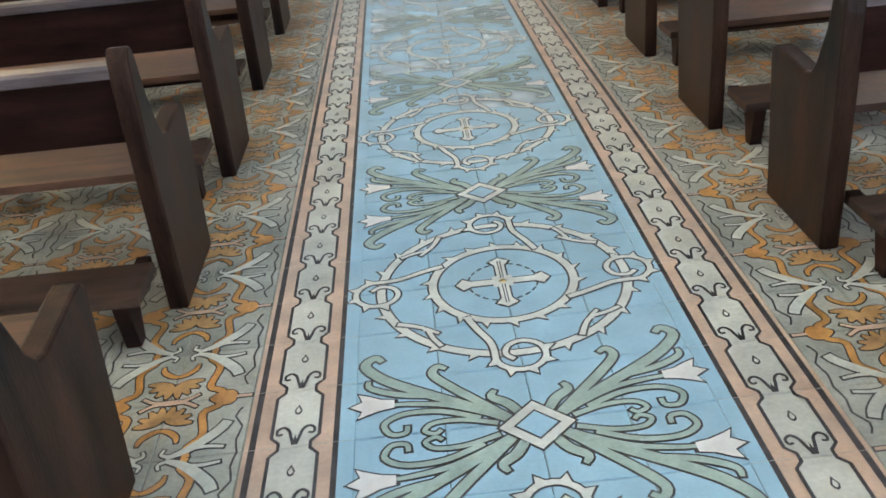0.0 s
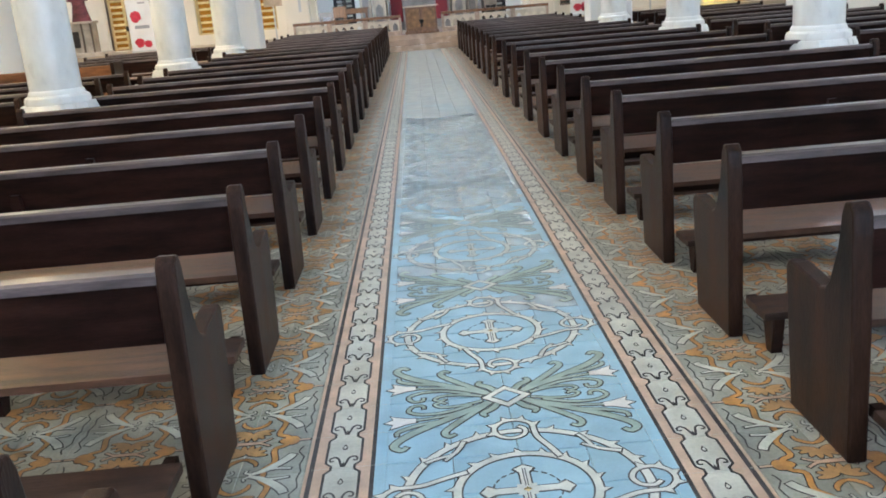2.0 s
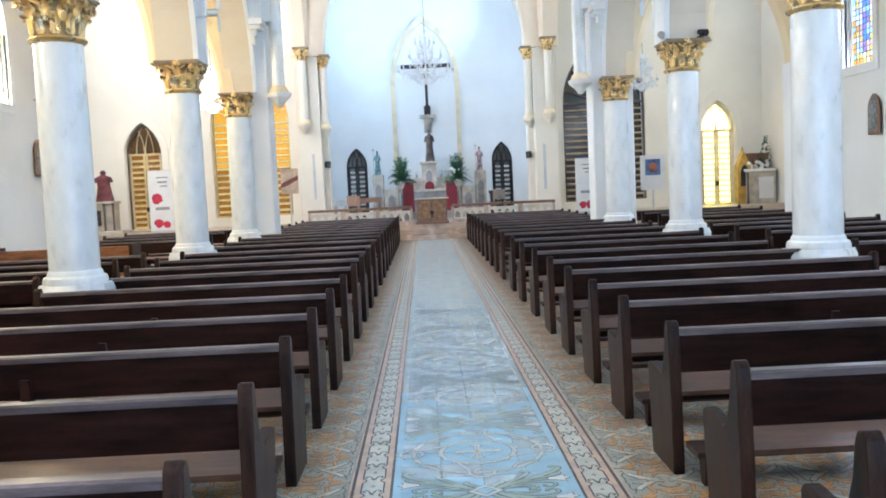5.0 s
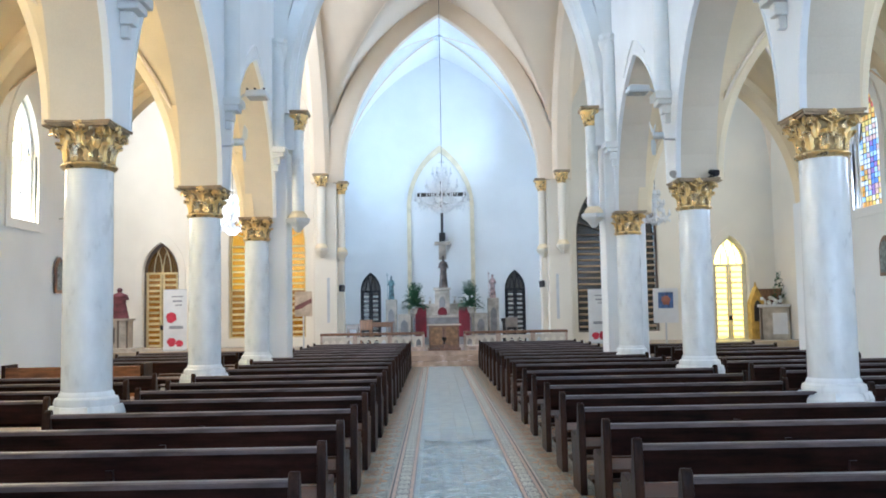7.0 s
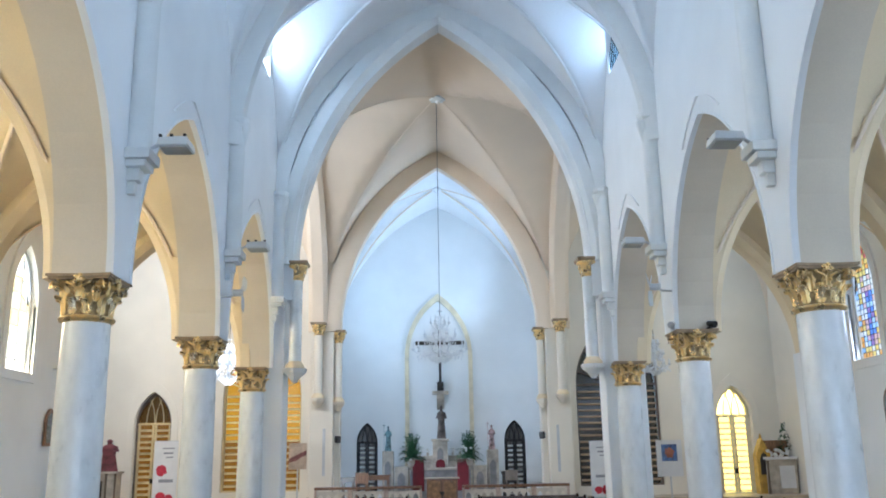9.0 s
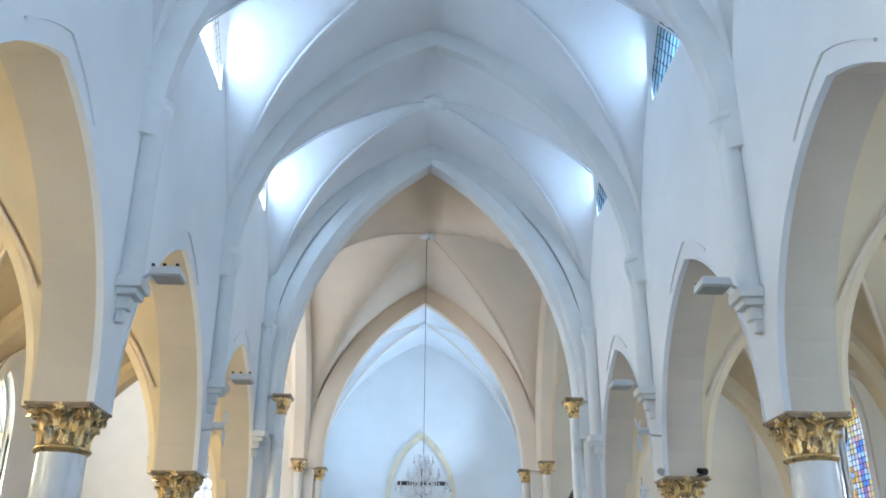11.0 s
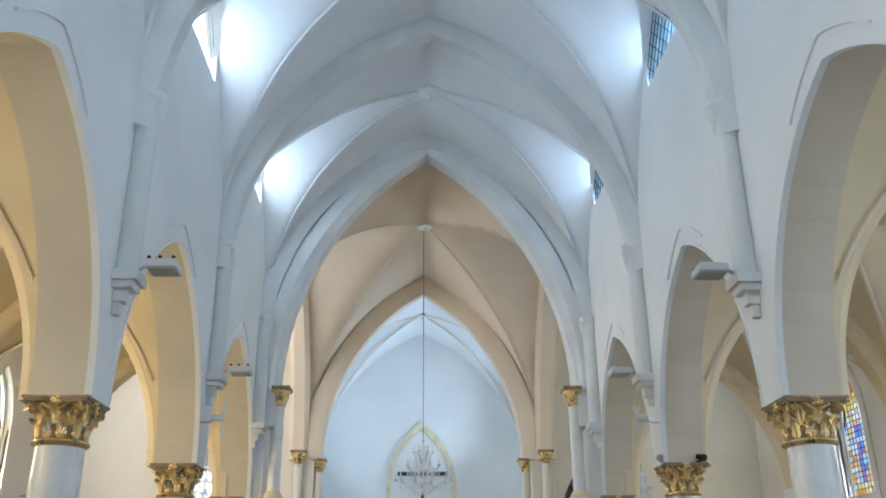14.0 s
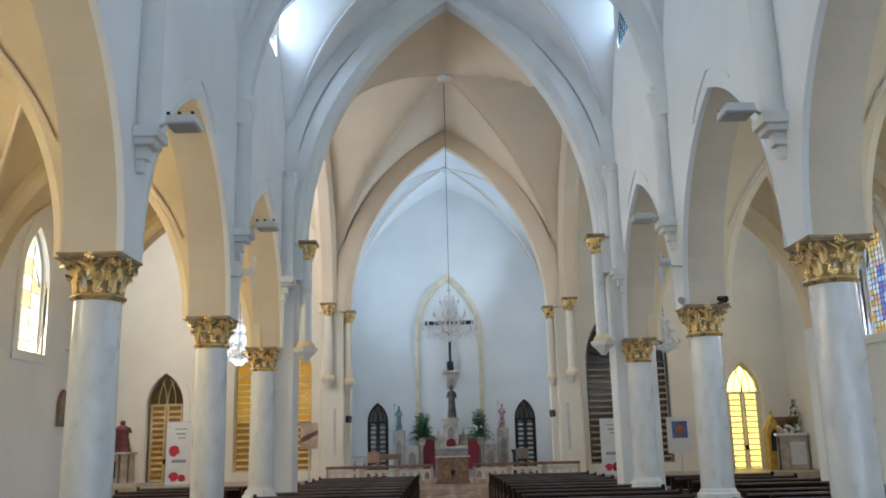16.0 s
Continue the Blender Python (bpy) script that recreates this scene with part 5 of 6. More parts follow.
for x in (-0.23, 0.23):
    part("front_panel", box(x - 0.18, x + 0.18, -0.115, -0.1, 0.16, 0.70), mat("carved_brown_panel", (0.28, 0.15, 0.06), 0.4, vary=0.25, scale=8) if "carved_brown_panel" not in bpy.data.materials else bpy.data.materials["carved_brown_panel"], g, bevel=0.006)
part("chalice_relief", lathe([(0.05, 0.2), (0.015, 0.24), (0.015, 0.28), (0.06, 0.34), (0.065, 0.4)], 12, 0, -0.115), DARK, g, smooth=True)
for k2, (y0, z1) in enumerate(((26.55, 0.15), (26.78, 0.30))):
    struct(part("chancel_step", box(-4.2, 4.2, y0, 27.0, -0.006 if k2 == 0 else 0.15, z1), mat("orange_step_tile", (0.46, 0.33, 0.23), 0.26, vary=0.15, coat=0.3) if "orange_step_tile" not in bpy.data.materials else bpy.data.materials["orange_step_tile"], bevel=0.012), "orange tiled step up to the chancel", "step")

# ---- high altar ----
STONE = mat("cream_altar_marble", (0.52, 0.46, 0.37), 0.35, vary=0.18, scale=4, coat=0.2)
GREYST = mat("grey_altar_marble", (0.27, 0.26, 0.25), 0.35, vary=0.16, scale=4, coat=0.2)
RED = mat("red_velvet", (0.17, 0.013, 0.022), 0.8, vary=0.2)
alt = empty("high_altar", pose(0, 32.2, 0.45), "cream and grey marble high altar with red velvet panels", "altar")
part("table", box(-1.05, 1.05, -0.45, 0.4, 0.0, 0.98), GREYST, alt, bevel=0.015)
part("altar_slab", box(-1.12, 1.12, -0.5, 0.45, 0.98, 1.06), STONE, alt, bevel=0.015)
part("gradine", box(-1.2, 1.2, 0.1, 0.6, 1.06, 1.28), STONE, alt, bevel=0.012)
part("upper_gradine", box(-1.0, 1.0, 0.25, 0.65, 1.28, 1.48), STONE, alt, bevel=0.012)
tab = part("tabernacle", box(-0.27, 0.27, -0.1, 0.5, 1.06, 1.98), STONE, alt, bevel=0.02)
part("tabernacle_niche", prism([(u, 1.55 + z) for u, z in arch_line(0.11, 0.2, 6)] + [(-0.11, 1.35), (0.11, 1.35)], -0.125, -0.1, "y"), GREYST, tab, "grey arched niche")
part("tabernacle_veil", prism([(0.17 * math.cos(t), 1.16 + 0.19 * math.sin(t)) for t in [2 * math.pi * i / 16 for i in range(16)]], -0.14, -0.101, "y"), RED, tab, "round red veil")
part("tabernacle_cap", box(-0.32, 0.32, -0.15, 0.52, 1.98, 2.06), STONE, tab, bevel=0.015)
for s in (-1, 1):
    part("red_drape", box(*sorted((s * 0.58, s * 0.98)), -0.53, -0.46, 0.28, 1.34), RED, alt, "dark red velvet drape", bevel=0.015)
    w = part("wing", box(*sorted((s * 1.14, s * 1.62)), -0.35, 0.35, 0.0, 1.12), STONE, alt, bevel=0.015)
    part("wing_niche", prism([(s * 1.38 + u, 0.7 + z) for u, z in arch_line(0.13, 0.22, 6)] + [(s * 1.38 - 0.13, 0.2), (s * 1.38 + 0.13, 0.2)], -0.37, -0.35, "y"), GREYST, w, "arched grey panel")
    p = part("statue_pedestal", box(*sorted((s * 1.66, s * 2.06)), -0.15, 0.4, 0.0, 1.66), STONE, alt, bevel=0.02)
    part("pedestal_niche", prism([(s * 1.86 + u, 1.1 + z) for u, z in arch_line(0.11, 0.22, 6)] + [(s * 1.86 - 0.11, 0.3), (s * 1.86 + 0.11, 0.3)], -0.17, -0.15, "y"), GREYST, p, "arched grey panel")
    for x in (0.45, 0.72, 0.92):
        vz = empty("altar_flower_vase", pose(s * x, 32.35, 1.93 if x < 0.95 else 1.73), "small white vase with white flowers", "vase", "altar vases")
        part("vase", lathe([(0.03, 0), (0.05, 0.05), (0.03, 0.1), (0.04, 0.12)], 10), STONE, vz, smooth=True)
        bm = bmesh.new()
        for q in range(7):
            blob((random.uniform(-0.06, 0.06), random.uniform(-0.05, 0.05), random.uniform(0.13, 0.25)), (0.035, 0.035, 0.03), bm, 1)
        part("flowers", bm, mat("white_petal", (0.75, 0.74, 0.68), 0.7, vary=0.1) if "white_petal" not in bpy.data.materials else bpy.data.materials["white_petal"], vz)


def statue(name, m, h, material, label, arm=0.0, staff=False):
    """A robed standing figure as one plain mesh."""
    bm = lathe([(0.17 * h, 0), (0.165 * h, 0.03 * h), (0.14 * h, 0.25 * h), (0.115 * h, 0.5 * h), (0.13 * h, 0.68 * h), (0.12 * h, 0.78 * h), (0.05 * h, 0.835 * h), (0.042 * h, 0.86 * h)], 16)
    for v in bm.verts:
        an = math.atan2(v.co.y, v.co.x)
        f = 1 + 0.08 * math.sin(5 * an) * max(0, 1 - v.co.z / (0.7 * h))
        v.co.x *= f
        v.co.y *= f * 0.75
    blob((0, 0, 0.92 * h), (0.055 * h, 0.06 * h, 0.075 * h), bm, 2)
    for s in (-1, 1):
        hand_z = 0.62 * h if s < 0 or not arm else (0.62 + arm) * h
        tube([(s * 0.11 * h, 0, 0.76 * h), (s * 0.16 * h, -0.04 * h, 0.62 * h), (s * 0.09 * h, -0.14 * h, hand_z)], 0.036 * h, 8, bm, 0.7)
    if staff:
        tube([(-0.2 * h, -0.08 * h, 0.02 * h), (-0.2 * h, -0.08 * h, 1.12 * h)], 0.012 * h, 6, bm)
        tube([(-0.27 * h, -0.08 * h, 1.02 * h), (-0.13 * h, -0.08 * h, 1.02 * h)], 0.012 * h, 6, bm)
    o = part(name, bm, material, smooth=True)
    o.matrix_world = m
    return tagged(o, label, "statue")


statue("main_statue", pose(0.06, 32.4, 2.51) @ Matrix.Diagonal((0.85, 0.9, 1, 1)), 1.2, mat("dark_brown_habit", (0.11, 0.085, 0.07), 0.5, vary=0.6, scale=5), "dark brown robed statue on the altar tabernacle", 0.16)
statue("side_statue", pose(-1.86, 32.35, 2.11) @ Matrix.Diagonal((0.8, 0.9, 1, 1)), 0.88, mat("teal_painted_plaster", (0.22, 0.36, 0.38), 0.5, vary=0.5, scale=9), "teal robed painted statue with a staff on its pedestal", 0.1, True)
statue("side_statue", pose(1.86, 32.35, 2.11) @ Matrix.Diagonal((0.8, 0.9, 1, 1)), 0.88, mat("rose_painted_plaster", (0.58, 0.40, 0.38), 0.5, vary=0.5, scale=8), "rose and white painted statue with a staff on its pedestal", 0.14, True)
# crucifix above the altar on its bracket
cr = empty("wall_crucifix", pose(0.05, 33.3, 0), "dark wooden crucifix standing on a plaster bracket", "crucifix")
part("upright", box(-0.05, 0.05, -0.03, 0.03, 4.3, 6.6), DARK, cr, bevel=0.006)
part("crossbar", box(-0.92, 0.92, -0.028, 0.032, 6.02, 6.16), DARK, cr, bevel=0.006)
part("foot_block", box(-0.12, 0.12, -0.12, 0.1, 4.28, 4.62), DARK, cr, bevel=0.01)
br = empty("plaster_bracket", pose(0.05, 33.3, 0), "small white plaster wall bracket", "bracket", kind="structure")
part("shelf", box(-0.3, 0.3, -0.2, 0.2, 4.16, 4.28), STONE, br, bevel=0.02)
part("console", prism([(0.2, 4.16), (-0.13, 4.16), (-0.1, 4.0), (0.08, 3.8), (0.2, 3.6)], -0.14, 0.14, "x"), STONE, br, bevel=0.015)
# niche moulding behind the altar
bm = arch_frame(1.28, 5.6, 2.42, 0.45, 0.15, -0.09, 0.02, 12)
o = struct(part("niche_moulding", bm, mat("soft_yellow_moulding", (0.78, 0.69, 0.48), 0.6, vary=0.1)), "pale yellow moulded arch framing the altar wall", "moulding")
o.location = (0, YB, 0)


def fern(x, y, z, r, label, flowers=False):
    e = empty("potted_fern", pose(x, y, z), label, "plant", "altar ferns")
    part("pot", lathe([(0.1, 0), (0.14, 0.16), (0.15, 0.2), (0.12, 0.2)], 14), STONE, e, smooth=True)
    bm = bmesh.new()
    for i in range(110):
        t = random.uniform(0, 2 * math.pi)
        up = random.uniform(0.45, 1.75)
        L = r * random.uniform(0.75, 1.15)
        d = Vector((math.cos(t), math.sin(t), 0))
        pts = []
        for k3 in range(6):
            q = k3 / 5
            pts.append(Vector((0, 0, 0.2)) + d * L * q * (1.0 - 0.38 * up) + Vector((0, 0, L * (up * 1.25 * q - 0.75 * q * q))))
        sd = Vector((-d.y, d.x, 0))
        for p, q2 in zip(pts[1:], pts[2:]):
            for sgn in (-1, 1):
                for m in (0, 0.5):
                    c = p.lerp(q2, m)
                    wl = 0.09 * random.uniform(0.7, 1.2)
                    n1, n2 = c, c + sd * sgn * wl + (q2 - p) * 0.3 + Vector((0, 0, -0.02))
                    bm.faces.new([bm.verts.new(v) for v in (n1, c + (q2 - p) * 0.28 + sd * sgn * wl * 0.5, n2, c + sd * sgn * wl * 0.5 - (q2 - p) * 0.05)])
    part("fronds", bm, mat("fern_green", (0.022, 0.095, 0.028), 0.5, vary=0.4, scale=12) if "fern_green" not in bpy.data.materials else bpy.data.materials["fern_green"], e)
    if flowers:
        bm = bmesh.new()
        for i in range(6):
            blob((random.uniform(-0.25, 0.1), -r * 0.6, random.uniform(0.45, 0.65)), (0.05, 0.04, 0.05), bm, 1)
        part("white_blooms", bm, bpy.data.materials["white_petal"], e, "white blooms")
    return e


fern(-1.0, 31.75, 1.57, 0.66, "bushy green fern on the altar wing")
fern(1.0, 31.75, 1.57, 0.66, "bushy green fern with white blooms on the altar wing", True)

# ---- chancel furniture ----
def small_table(x, y, z, w, d, h, material, label):
    e = empty("side_table", pose(x, y, z), label, "table")
    part("tabletop", box(-w / 2, w / 2, -d / 2, d / 2, h - 0.05, h), material, e, bevel=0.008)
    for sx in (-1, 1):
        for sy in (-1, 1):
            part("leg", box(sx * (w / 2 - 0.08) - 0.035, sx * (w / 2 - 0.08) + 0.035, sy * (d / 2 - 0.08) - 0.03, sy * (d / 2 - 0.08) + 0.03, 0, h - 0.05), material, e)
    part("apron", box(-w / 2 + 0.05, w / 2 - 0.05, -d / 2 + 0.03, -d / 2 + 0.06, h - 0.17, h - 0.05), material, e)
    return e


def chair(x, y, z, rz, material, label):
    e = empty("wooden_chair", pose(x, y, z, 0, 0, rz), label, "chair", "chancel chairs")
    part("seat", box(-0.22, 0.22, -0.22, 0.22, 0.42, 0.46), material, e, bevel=0.01)
    part("backrest", box(-0.22, 0.22, 0.19, 0.23, 0.6, 0.95), material, e, bevel=0.015)
    for sx in (-1, 1):
        for sy in (-1, 1):
            part("leg", box(sx * 0.19 - 0.02, sx * 0.19 + 0.02, sy * 0.19 - 0.02, sy * 0.19 + 0.02, 0, 0.42 if sy < 0 else 0.95), material, e)
    return e


small_table(-2.15, 30.8, 0.45, 0.9, 0.5, 0.86, RAILWOOD, "brown wooden side table in the chancel")
chair(-2.62, 30.3, 0.45, 180, RAILWOOD, "brown wooden chair beside the chancel table")
small_table(-3.15, 31.0, 0.45, 0.5, 0.5, 0.8, GREYSLAT, "grey small table by the chancel wall")
chair(2.43, 31.0, 0.45, 0, GREYSLAT, "pale wooden chair before the chancel door")
pd = empty("dark_stand", pose(2.25, 31.9, 0.45), "small dark stand beside the altar", "stand")
part("column", lathe([(0.12, 0), (0.12, 0.05), (0.09, 0.08), (0.09, 0.78), (0.13, 0.82), (0.13, 0.88)], 14), DARK, pd, smooth=True)
part("cap", lathe([(0.14, 0.88), (0.14, 0.91)], 14), DARK, pd)

# ---- chandeliers ----
CRYSTAL = mat("cut_crystal", (0.82, 0.84, 0.86), 0.08, vary=0.05, coat=0.6)
LITGLASS = glow("lit_crystal", (1.0, 0.95, 0.86), 1.3)


def chandelier(x, y, z0, h, r, ztop, lit, label):
    """Tiered crystal chandelier hanging on a cord: arms, candles, strings and drops."""
    e = empty("chandelier", pose(x, y, z0), label, "chandelier", "crystal chandeliers")
    c = LITGLASS if lit else CRYSTAL
    part("cord", tube([(0, 0, h * 0.95), (0, 0, ztop - z0)], 0.007, 5), IRON, e)
    part("stem", lathe([(0.02, 0.02), (0.06, h * 0.08), (0.025, h * 0.15), (0.05, h * 0.3), (0.02, h * 0.42), (0.04, h * 0.6), (0.02, h * 0.75), (0.035, h * 0.9), (0.015, h)], 12), CRYSTAL, e, smooth=True)
    for tier, (rr, zz, n) in enumerate(((1.0, 0.26, 10), (0.62, 0.55, 8), (0.34, 0.82, 6))):
        for i in range(n):
            t = 2 * math.pi * (i + 0.5 * tier) / n
            d = Vector((math.cos(t), math.sin(t), 0))
            R = r * rr
            arm = part("arm", tube([d * 0.03 + Vector((0, 0, h * zz)), d * R * 0.4 + Vector((0, 0, h * (zz - 0.09))), d * R * 0.8 + Vector((0, 0, h * (zz - 0.07))), d * R + Vector((0, 0, h * (zz + 0.02)))], 0.012, 5), CRYSTAL, e, smooth=True)
            part("candle_cup", lathe([(0.012, h * (zz + 0.02)), (0.05, h * (zz + 0.04)), (0.018, h * (zz + 0.05)), (0.016, h * (zz + 0.14)), (0.004, h * (zz + 0.18))], 8, d.x * R, d.y * R), c, arm)
            bm = bmesh.new()
            for q in range(7):
                f = q / 6
                p = d * R * (1 - f * 0.75) + Vector((0, 0, h * (zz + 0.02 + 0.26 * f * f - 0.1 * math.sin(math.pi * f))))
                bmesh.ops.create_icosphere(bm, subdivisions=1, radius=0.02, matrix=Matrix.Translation(p))
            for q in range(4):
                p = d * R * (0.55 + 0.15 * q) + Vector((0, 0, h * (zz - 0.11 - 0.03 * (q % 2))))
                bmesh.ops.create_icosphere(bm, subdivisions=1, radius=1.0, matrix=Matrix.Translation(p) @ Matrix.Diagonal((0.016, 0.016, 0.045, 1)))
            tagged(part("crystal_fringe", bm, c if lit and i % 2 else CRYSTAL, arm), kind="stuff")
    bm = bmesh.new()
    for i in range(14):
        t = 2 * math.pi * i / 14
        for q in range(3):
            bmesh.ops.create_icosphere(bm, subdivisions=1, radius=1.0, matrix=Matrix.Translation((r * 0.4 * (1 - q * 0.25) * math.cos(t), r * 0.4 * (1 - q * 0.25) * math.sin(t), h * (0.12 - q * 0.04))) @ Matrix.Diagonal((0.018, 0.018, 0.05, 1)))
    tagged(part("crystal_bowl", bm, c, e), kind="stuff")
    return e


chandelier(-0.03, 23.2, 4.2, 1.25, 0.70, 11.66, False, "large unlit crystal chandelier on a long cord")
chandelier(-5.55, 23.2, 3.72, 1.08, 0.44, 11.75, True, "glowing crystal chandelier in the transept")
chandelier(5.6, 23.2, 3.8, 0.95, 0.38, 11.75, False, "unlit crystal chandelier in the transept")

# ---- floodlights, fans, cameras, loudspeakers ----
LAMPW = mat("white_painted_lamp_housing", (0.62, 0.65, 0.66), 0.4, vary=0.05)


def floodlight(x, y, z, rz, label):
    """Flat box luminaire on a short arm; arm end at the origin, housing along local x."""
    e = empty("floodlight", pose(x, y, z, 0, 0, rz), label, "floodlight", "floodlights")
    part("housing", prism([(0.10, -0.03), (0.12, 0.06), (0.42, 0.07), (0.44, -0.03)], -0.16, 0.16, "y"), LAMPW, e, bevel=0.01)
    part("lens", box(0.13, 0.41, -0.13, 0.13, -0.045, -0.03), mat("lamp_glass_grey", (0.5, 0.52, 0.52), 0.2, vary=0.05) if "lamp_glass_grey" not in bpy.data.materials else bpy.data.materials["lamp_glass_grey"], e)
    part("arm", tube([(0, 0, -0.02), (0.06, 0, 0.02), (0.13, 0, 0.02)], 0.02, 6), STEEL, e)
    for q in (0.14, 0.26, 0.40):
        part("clip", box(q - 0.015, q + 0.015, -0.165, -0.13, 0.06, 0.09), IRON, e)
    return e


for y in (9.37, 13.91):
    floodlight(-3.26, y - 0.05, 5.04, 0, "white box floodlight on a wall shaft corbel")
    floodlight(3.26, y - 0.05, 5.03, 180, "white box floodlight on a wall shaft corbel")
for s, y in ((-1, 16.3), (1, 15.8)):
    floodlight(s * 7.38, y, 6.05, 0 if s < 0 else 180, "white box floodlight high on the aisle wall")
floodlight(-8.2, 27.8, 5.9, -90, "white box floodlight on the transept wall")
floodlight(8.3, 27.8, 5.85, -90, "white box floodlight on the transept wall")


def wall_fan(x, y, z, rz, label):
    e = empty("wall_fan", pose(x, y, z, 0, 0, rz), label, "fan", "wall fans")
    part("bracket", tube([(0, 0, 0), (0.18, 0, 0.02), (0.24, 0, 0.08)], 0.018, 6), STEEL, e)
    bm = tube([(0.2, 0, 0.08), (0.36, 0, 0.09)], 0.055, 10)
    part("motor", bm, LAMPW, e, smooth=True)
    for i in range(3):
        t = 2 * math.pi * i / 3 + 0.4
        bm = bmesh.new()
        rows = []
        for q, w, tw in ((0.06, 0.03, 0.02), (0.16, 0.07, 0.03), (0.3, 0.06, 0.02)):
            rows.append([Vector((0.36 + dx + tw * sg, q * math.cos(t) - sg * w * math.sin(t), 0.09 + q * math.sin(t) + sg * w * math.cos(t))) for sg, dx in ((-1, 0), (1, 0), (1, 0.008), (-1, 0.008))])
        vs = [[bm.verts.new(v) for v in r] for r in rows]
        for A, B in zip(vs, vs[1:]):
            for j in range(4):
                bm.faces.new((A[j], A[(j + 1) % 4], B[(j + 1) % 4], B[j]))
        bm.faces.new(vs[0])
        bm.faces.new(vs[-1])
        part("blade", bm, LAMPW, e)
    return e


wall_fan(-3.52, 13.62, 4.2, 20, "white three-bladed wall fan on a pier")
wall_fan(3.52, 13.62, 4.2, 160, "white three-bladed wall fan on a pier")
# The aisle wall sconces are built from the same fan.
wall_fan(-7.56, 17.3, 3.55, 20, "sconce on the aisle wall, built as a white three-bladed fan")
wall_fan(7.56, 17.6, 3.55, 160, "sconce on the aisle wall, built as a white three-bladed fan")


def spot(x, y, z, rz, material, label):
    e = empty("small_spotlight", pose(x, y, z, 0, 0, rz), label, "spotlight", "small spotlights")
    part("foot", box(-0.04, 0.04, -0.03, 0.03, 0, 0.02), material, e)
    part("stem", tube([(0, 0, 0.02), (0, 0, 0.07)], 0.012, 6), material, e)
    bm = tube([(-0.02, 0, 0.09), (0.12, 0, 0.05)], 0.04, 10, taper=1.4)
    part("head", bm, material, e, smooth=True)
    return e


spot(3.46, 13.62, SP, -120, STEEL, "small grey spotlight on a column capital")
spot(4.02, 13.62, SP, -60, IRON, "small black spotlight on a column capital")


def loudspeaker(x, y, z, rz, label):
    e = empty("loudspeaker", pose(x, y, z, 12, 0, rz), label, "loudspeaker", "wall loudspeakers")
    part("cabinet", box(-0.07, 0.07, -0.07, 0.07, -0.1, 0.1), IRON, e, bevel=0.01)
    part("grille", box(-0.06, 0.06, -0.08, -0.07, -0.085, 0.085), mat("speaker_mesh", (0.08, 0.08, 0.08), 0.7) if "speaker_mesh" not in bpy.data.materials else bpy.data.materials["speaker_mesh"], e)
    part("bracket", box(-0.02, 0.02, 0.07, 0.2, -0.03, 0.03), STEEL, e)
    return e


loudspeaker(3.12, 27.8, 2.45, -35, "small black loudspeaker on the chancel arch")
loudspeaker(-3.18, 27.8, 2.42, 35, "small black loudspeaker on the chancel arch")

# ---- banners, posters, pictures ----
PAPER = mat("white_banner_vinyl", (0.74, 0.73, 0.72), 0.5, vary=0.04)
REDINK = mat("red_print", (0.55, 0.03, 0.06), 0.5, vary=0.15, scale=12)
GREYINK = mat("grey_print", (0.3, 0.3, 0.32), 0.6, vary=0.1)


def blotch(cx, cz, r, y, seed, n=22):
    rnd = random.Random(seed)
    bm = bmesh.new()
    bm.faces.new([bm.verts.new((cx + r * rnd.uniform(0.75, 1.1) * math.cos(2 * math.pi * i / n), y, cz + r * rnd.uniform(0.75, 1.1) * math.sin(2 * math.pi * i / n))) for i in range(n)])
    return bm


def rollup(x, y, z, w, h, rz, label, flower):
    e = empty("rollup_banner", pose(x, y, z, 0, 0, rz), label, "banner", "roll-up banners")
    part("sheet", box(-w / 2, w / 2, -0.004, 0.004, 0.05, h), PAPER, e)
    part("base", box(-w / 2, w / 2, -0.08, 0.08, 0, 0.05), STEEL, e, bevel=0.01)
    part("top_bar", box(-w / 2, w / 2, -0.012, 0.012, h, h + 0.02), STEEL, e)
    part("red_flower", blotch(flower[0] * w, flower[1] * h, w * 0.24, -0.008, 3), REDINK, e, "printed red flower")
    for i, (fx, fz, fw, fh) in enumerate(((0.1, 0.88, 0.5, 0.02), (0.1, 0.80, 0.4, 0.03), (0.15, 0.74, 0.3, 0.02), (0.05, 0.36, 0.6, 0.05))):
        part("print_bar", box((fx - fw / 2) * w, (fx + fw / 2) * w, -0.008, -0.005, fz * h, (fz + fh) * h), GREYINK, e)
    part("red_print", blotch(-0.15 * w, 0.15 * h, w * 0.2, -0.008, 5), REDINK, e)
    part("red_print", blotch(0.2 * w, 0.12 * h, w * 0.17, -0.008, 7), REDINK, e)
    return e


rollup(-7.88, 26.0, 0.62, 0.68, 1.78, 0, "white roll-up banner with a red flower print", (-0.15, 0.55))
rollup(4.52, 26.0, 0.62, 0.56, 1.58, 0, "white roll-up banner with a small red emblem", (0.28, 0.16))


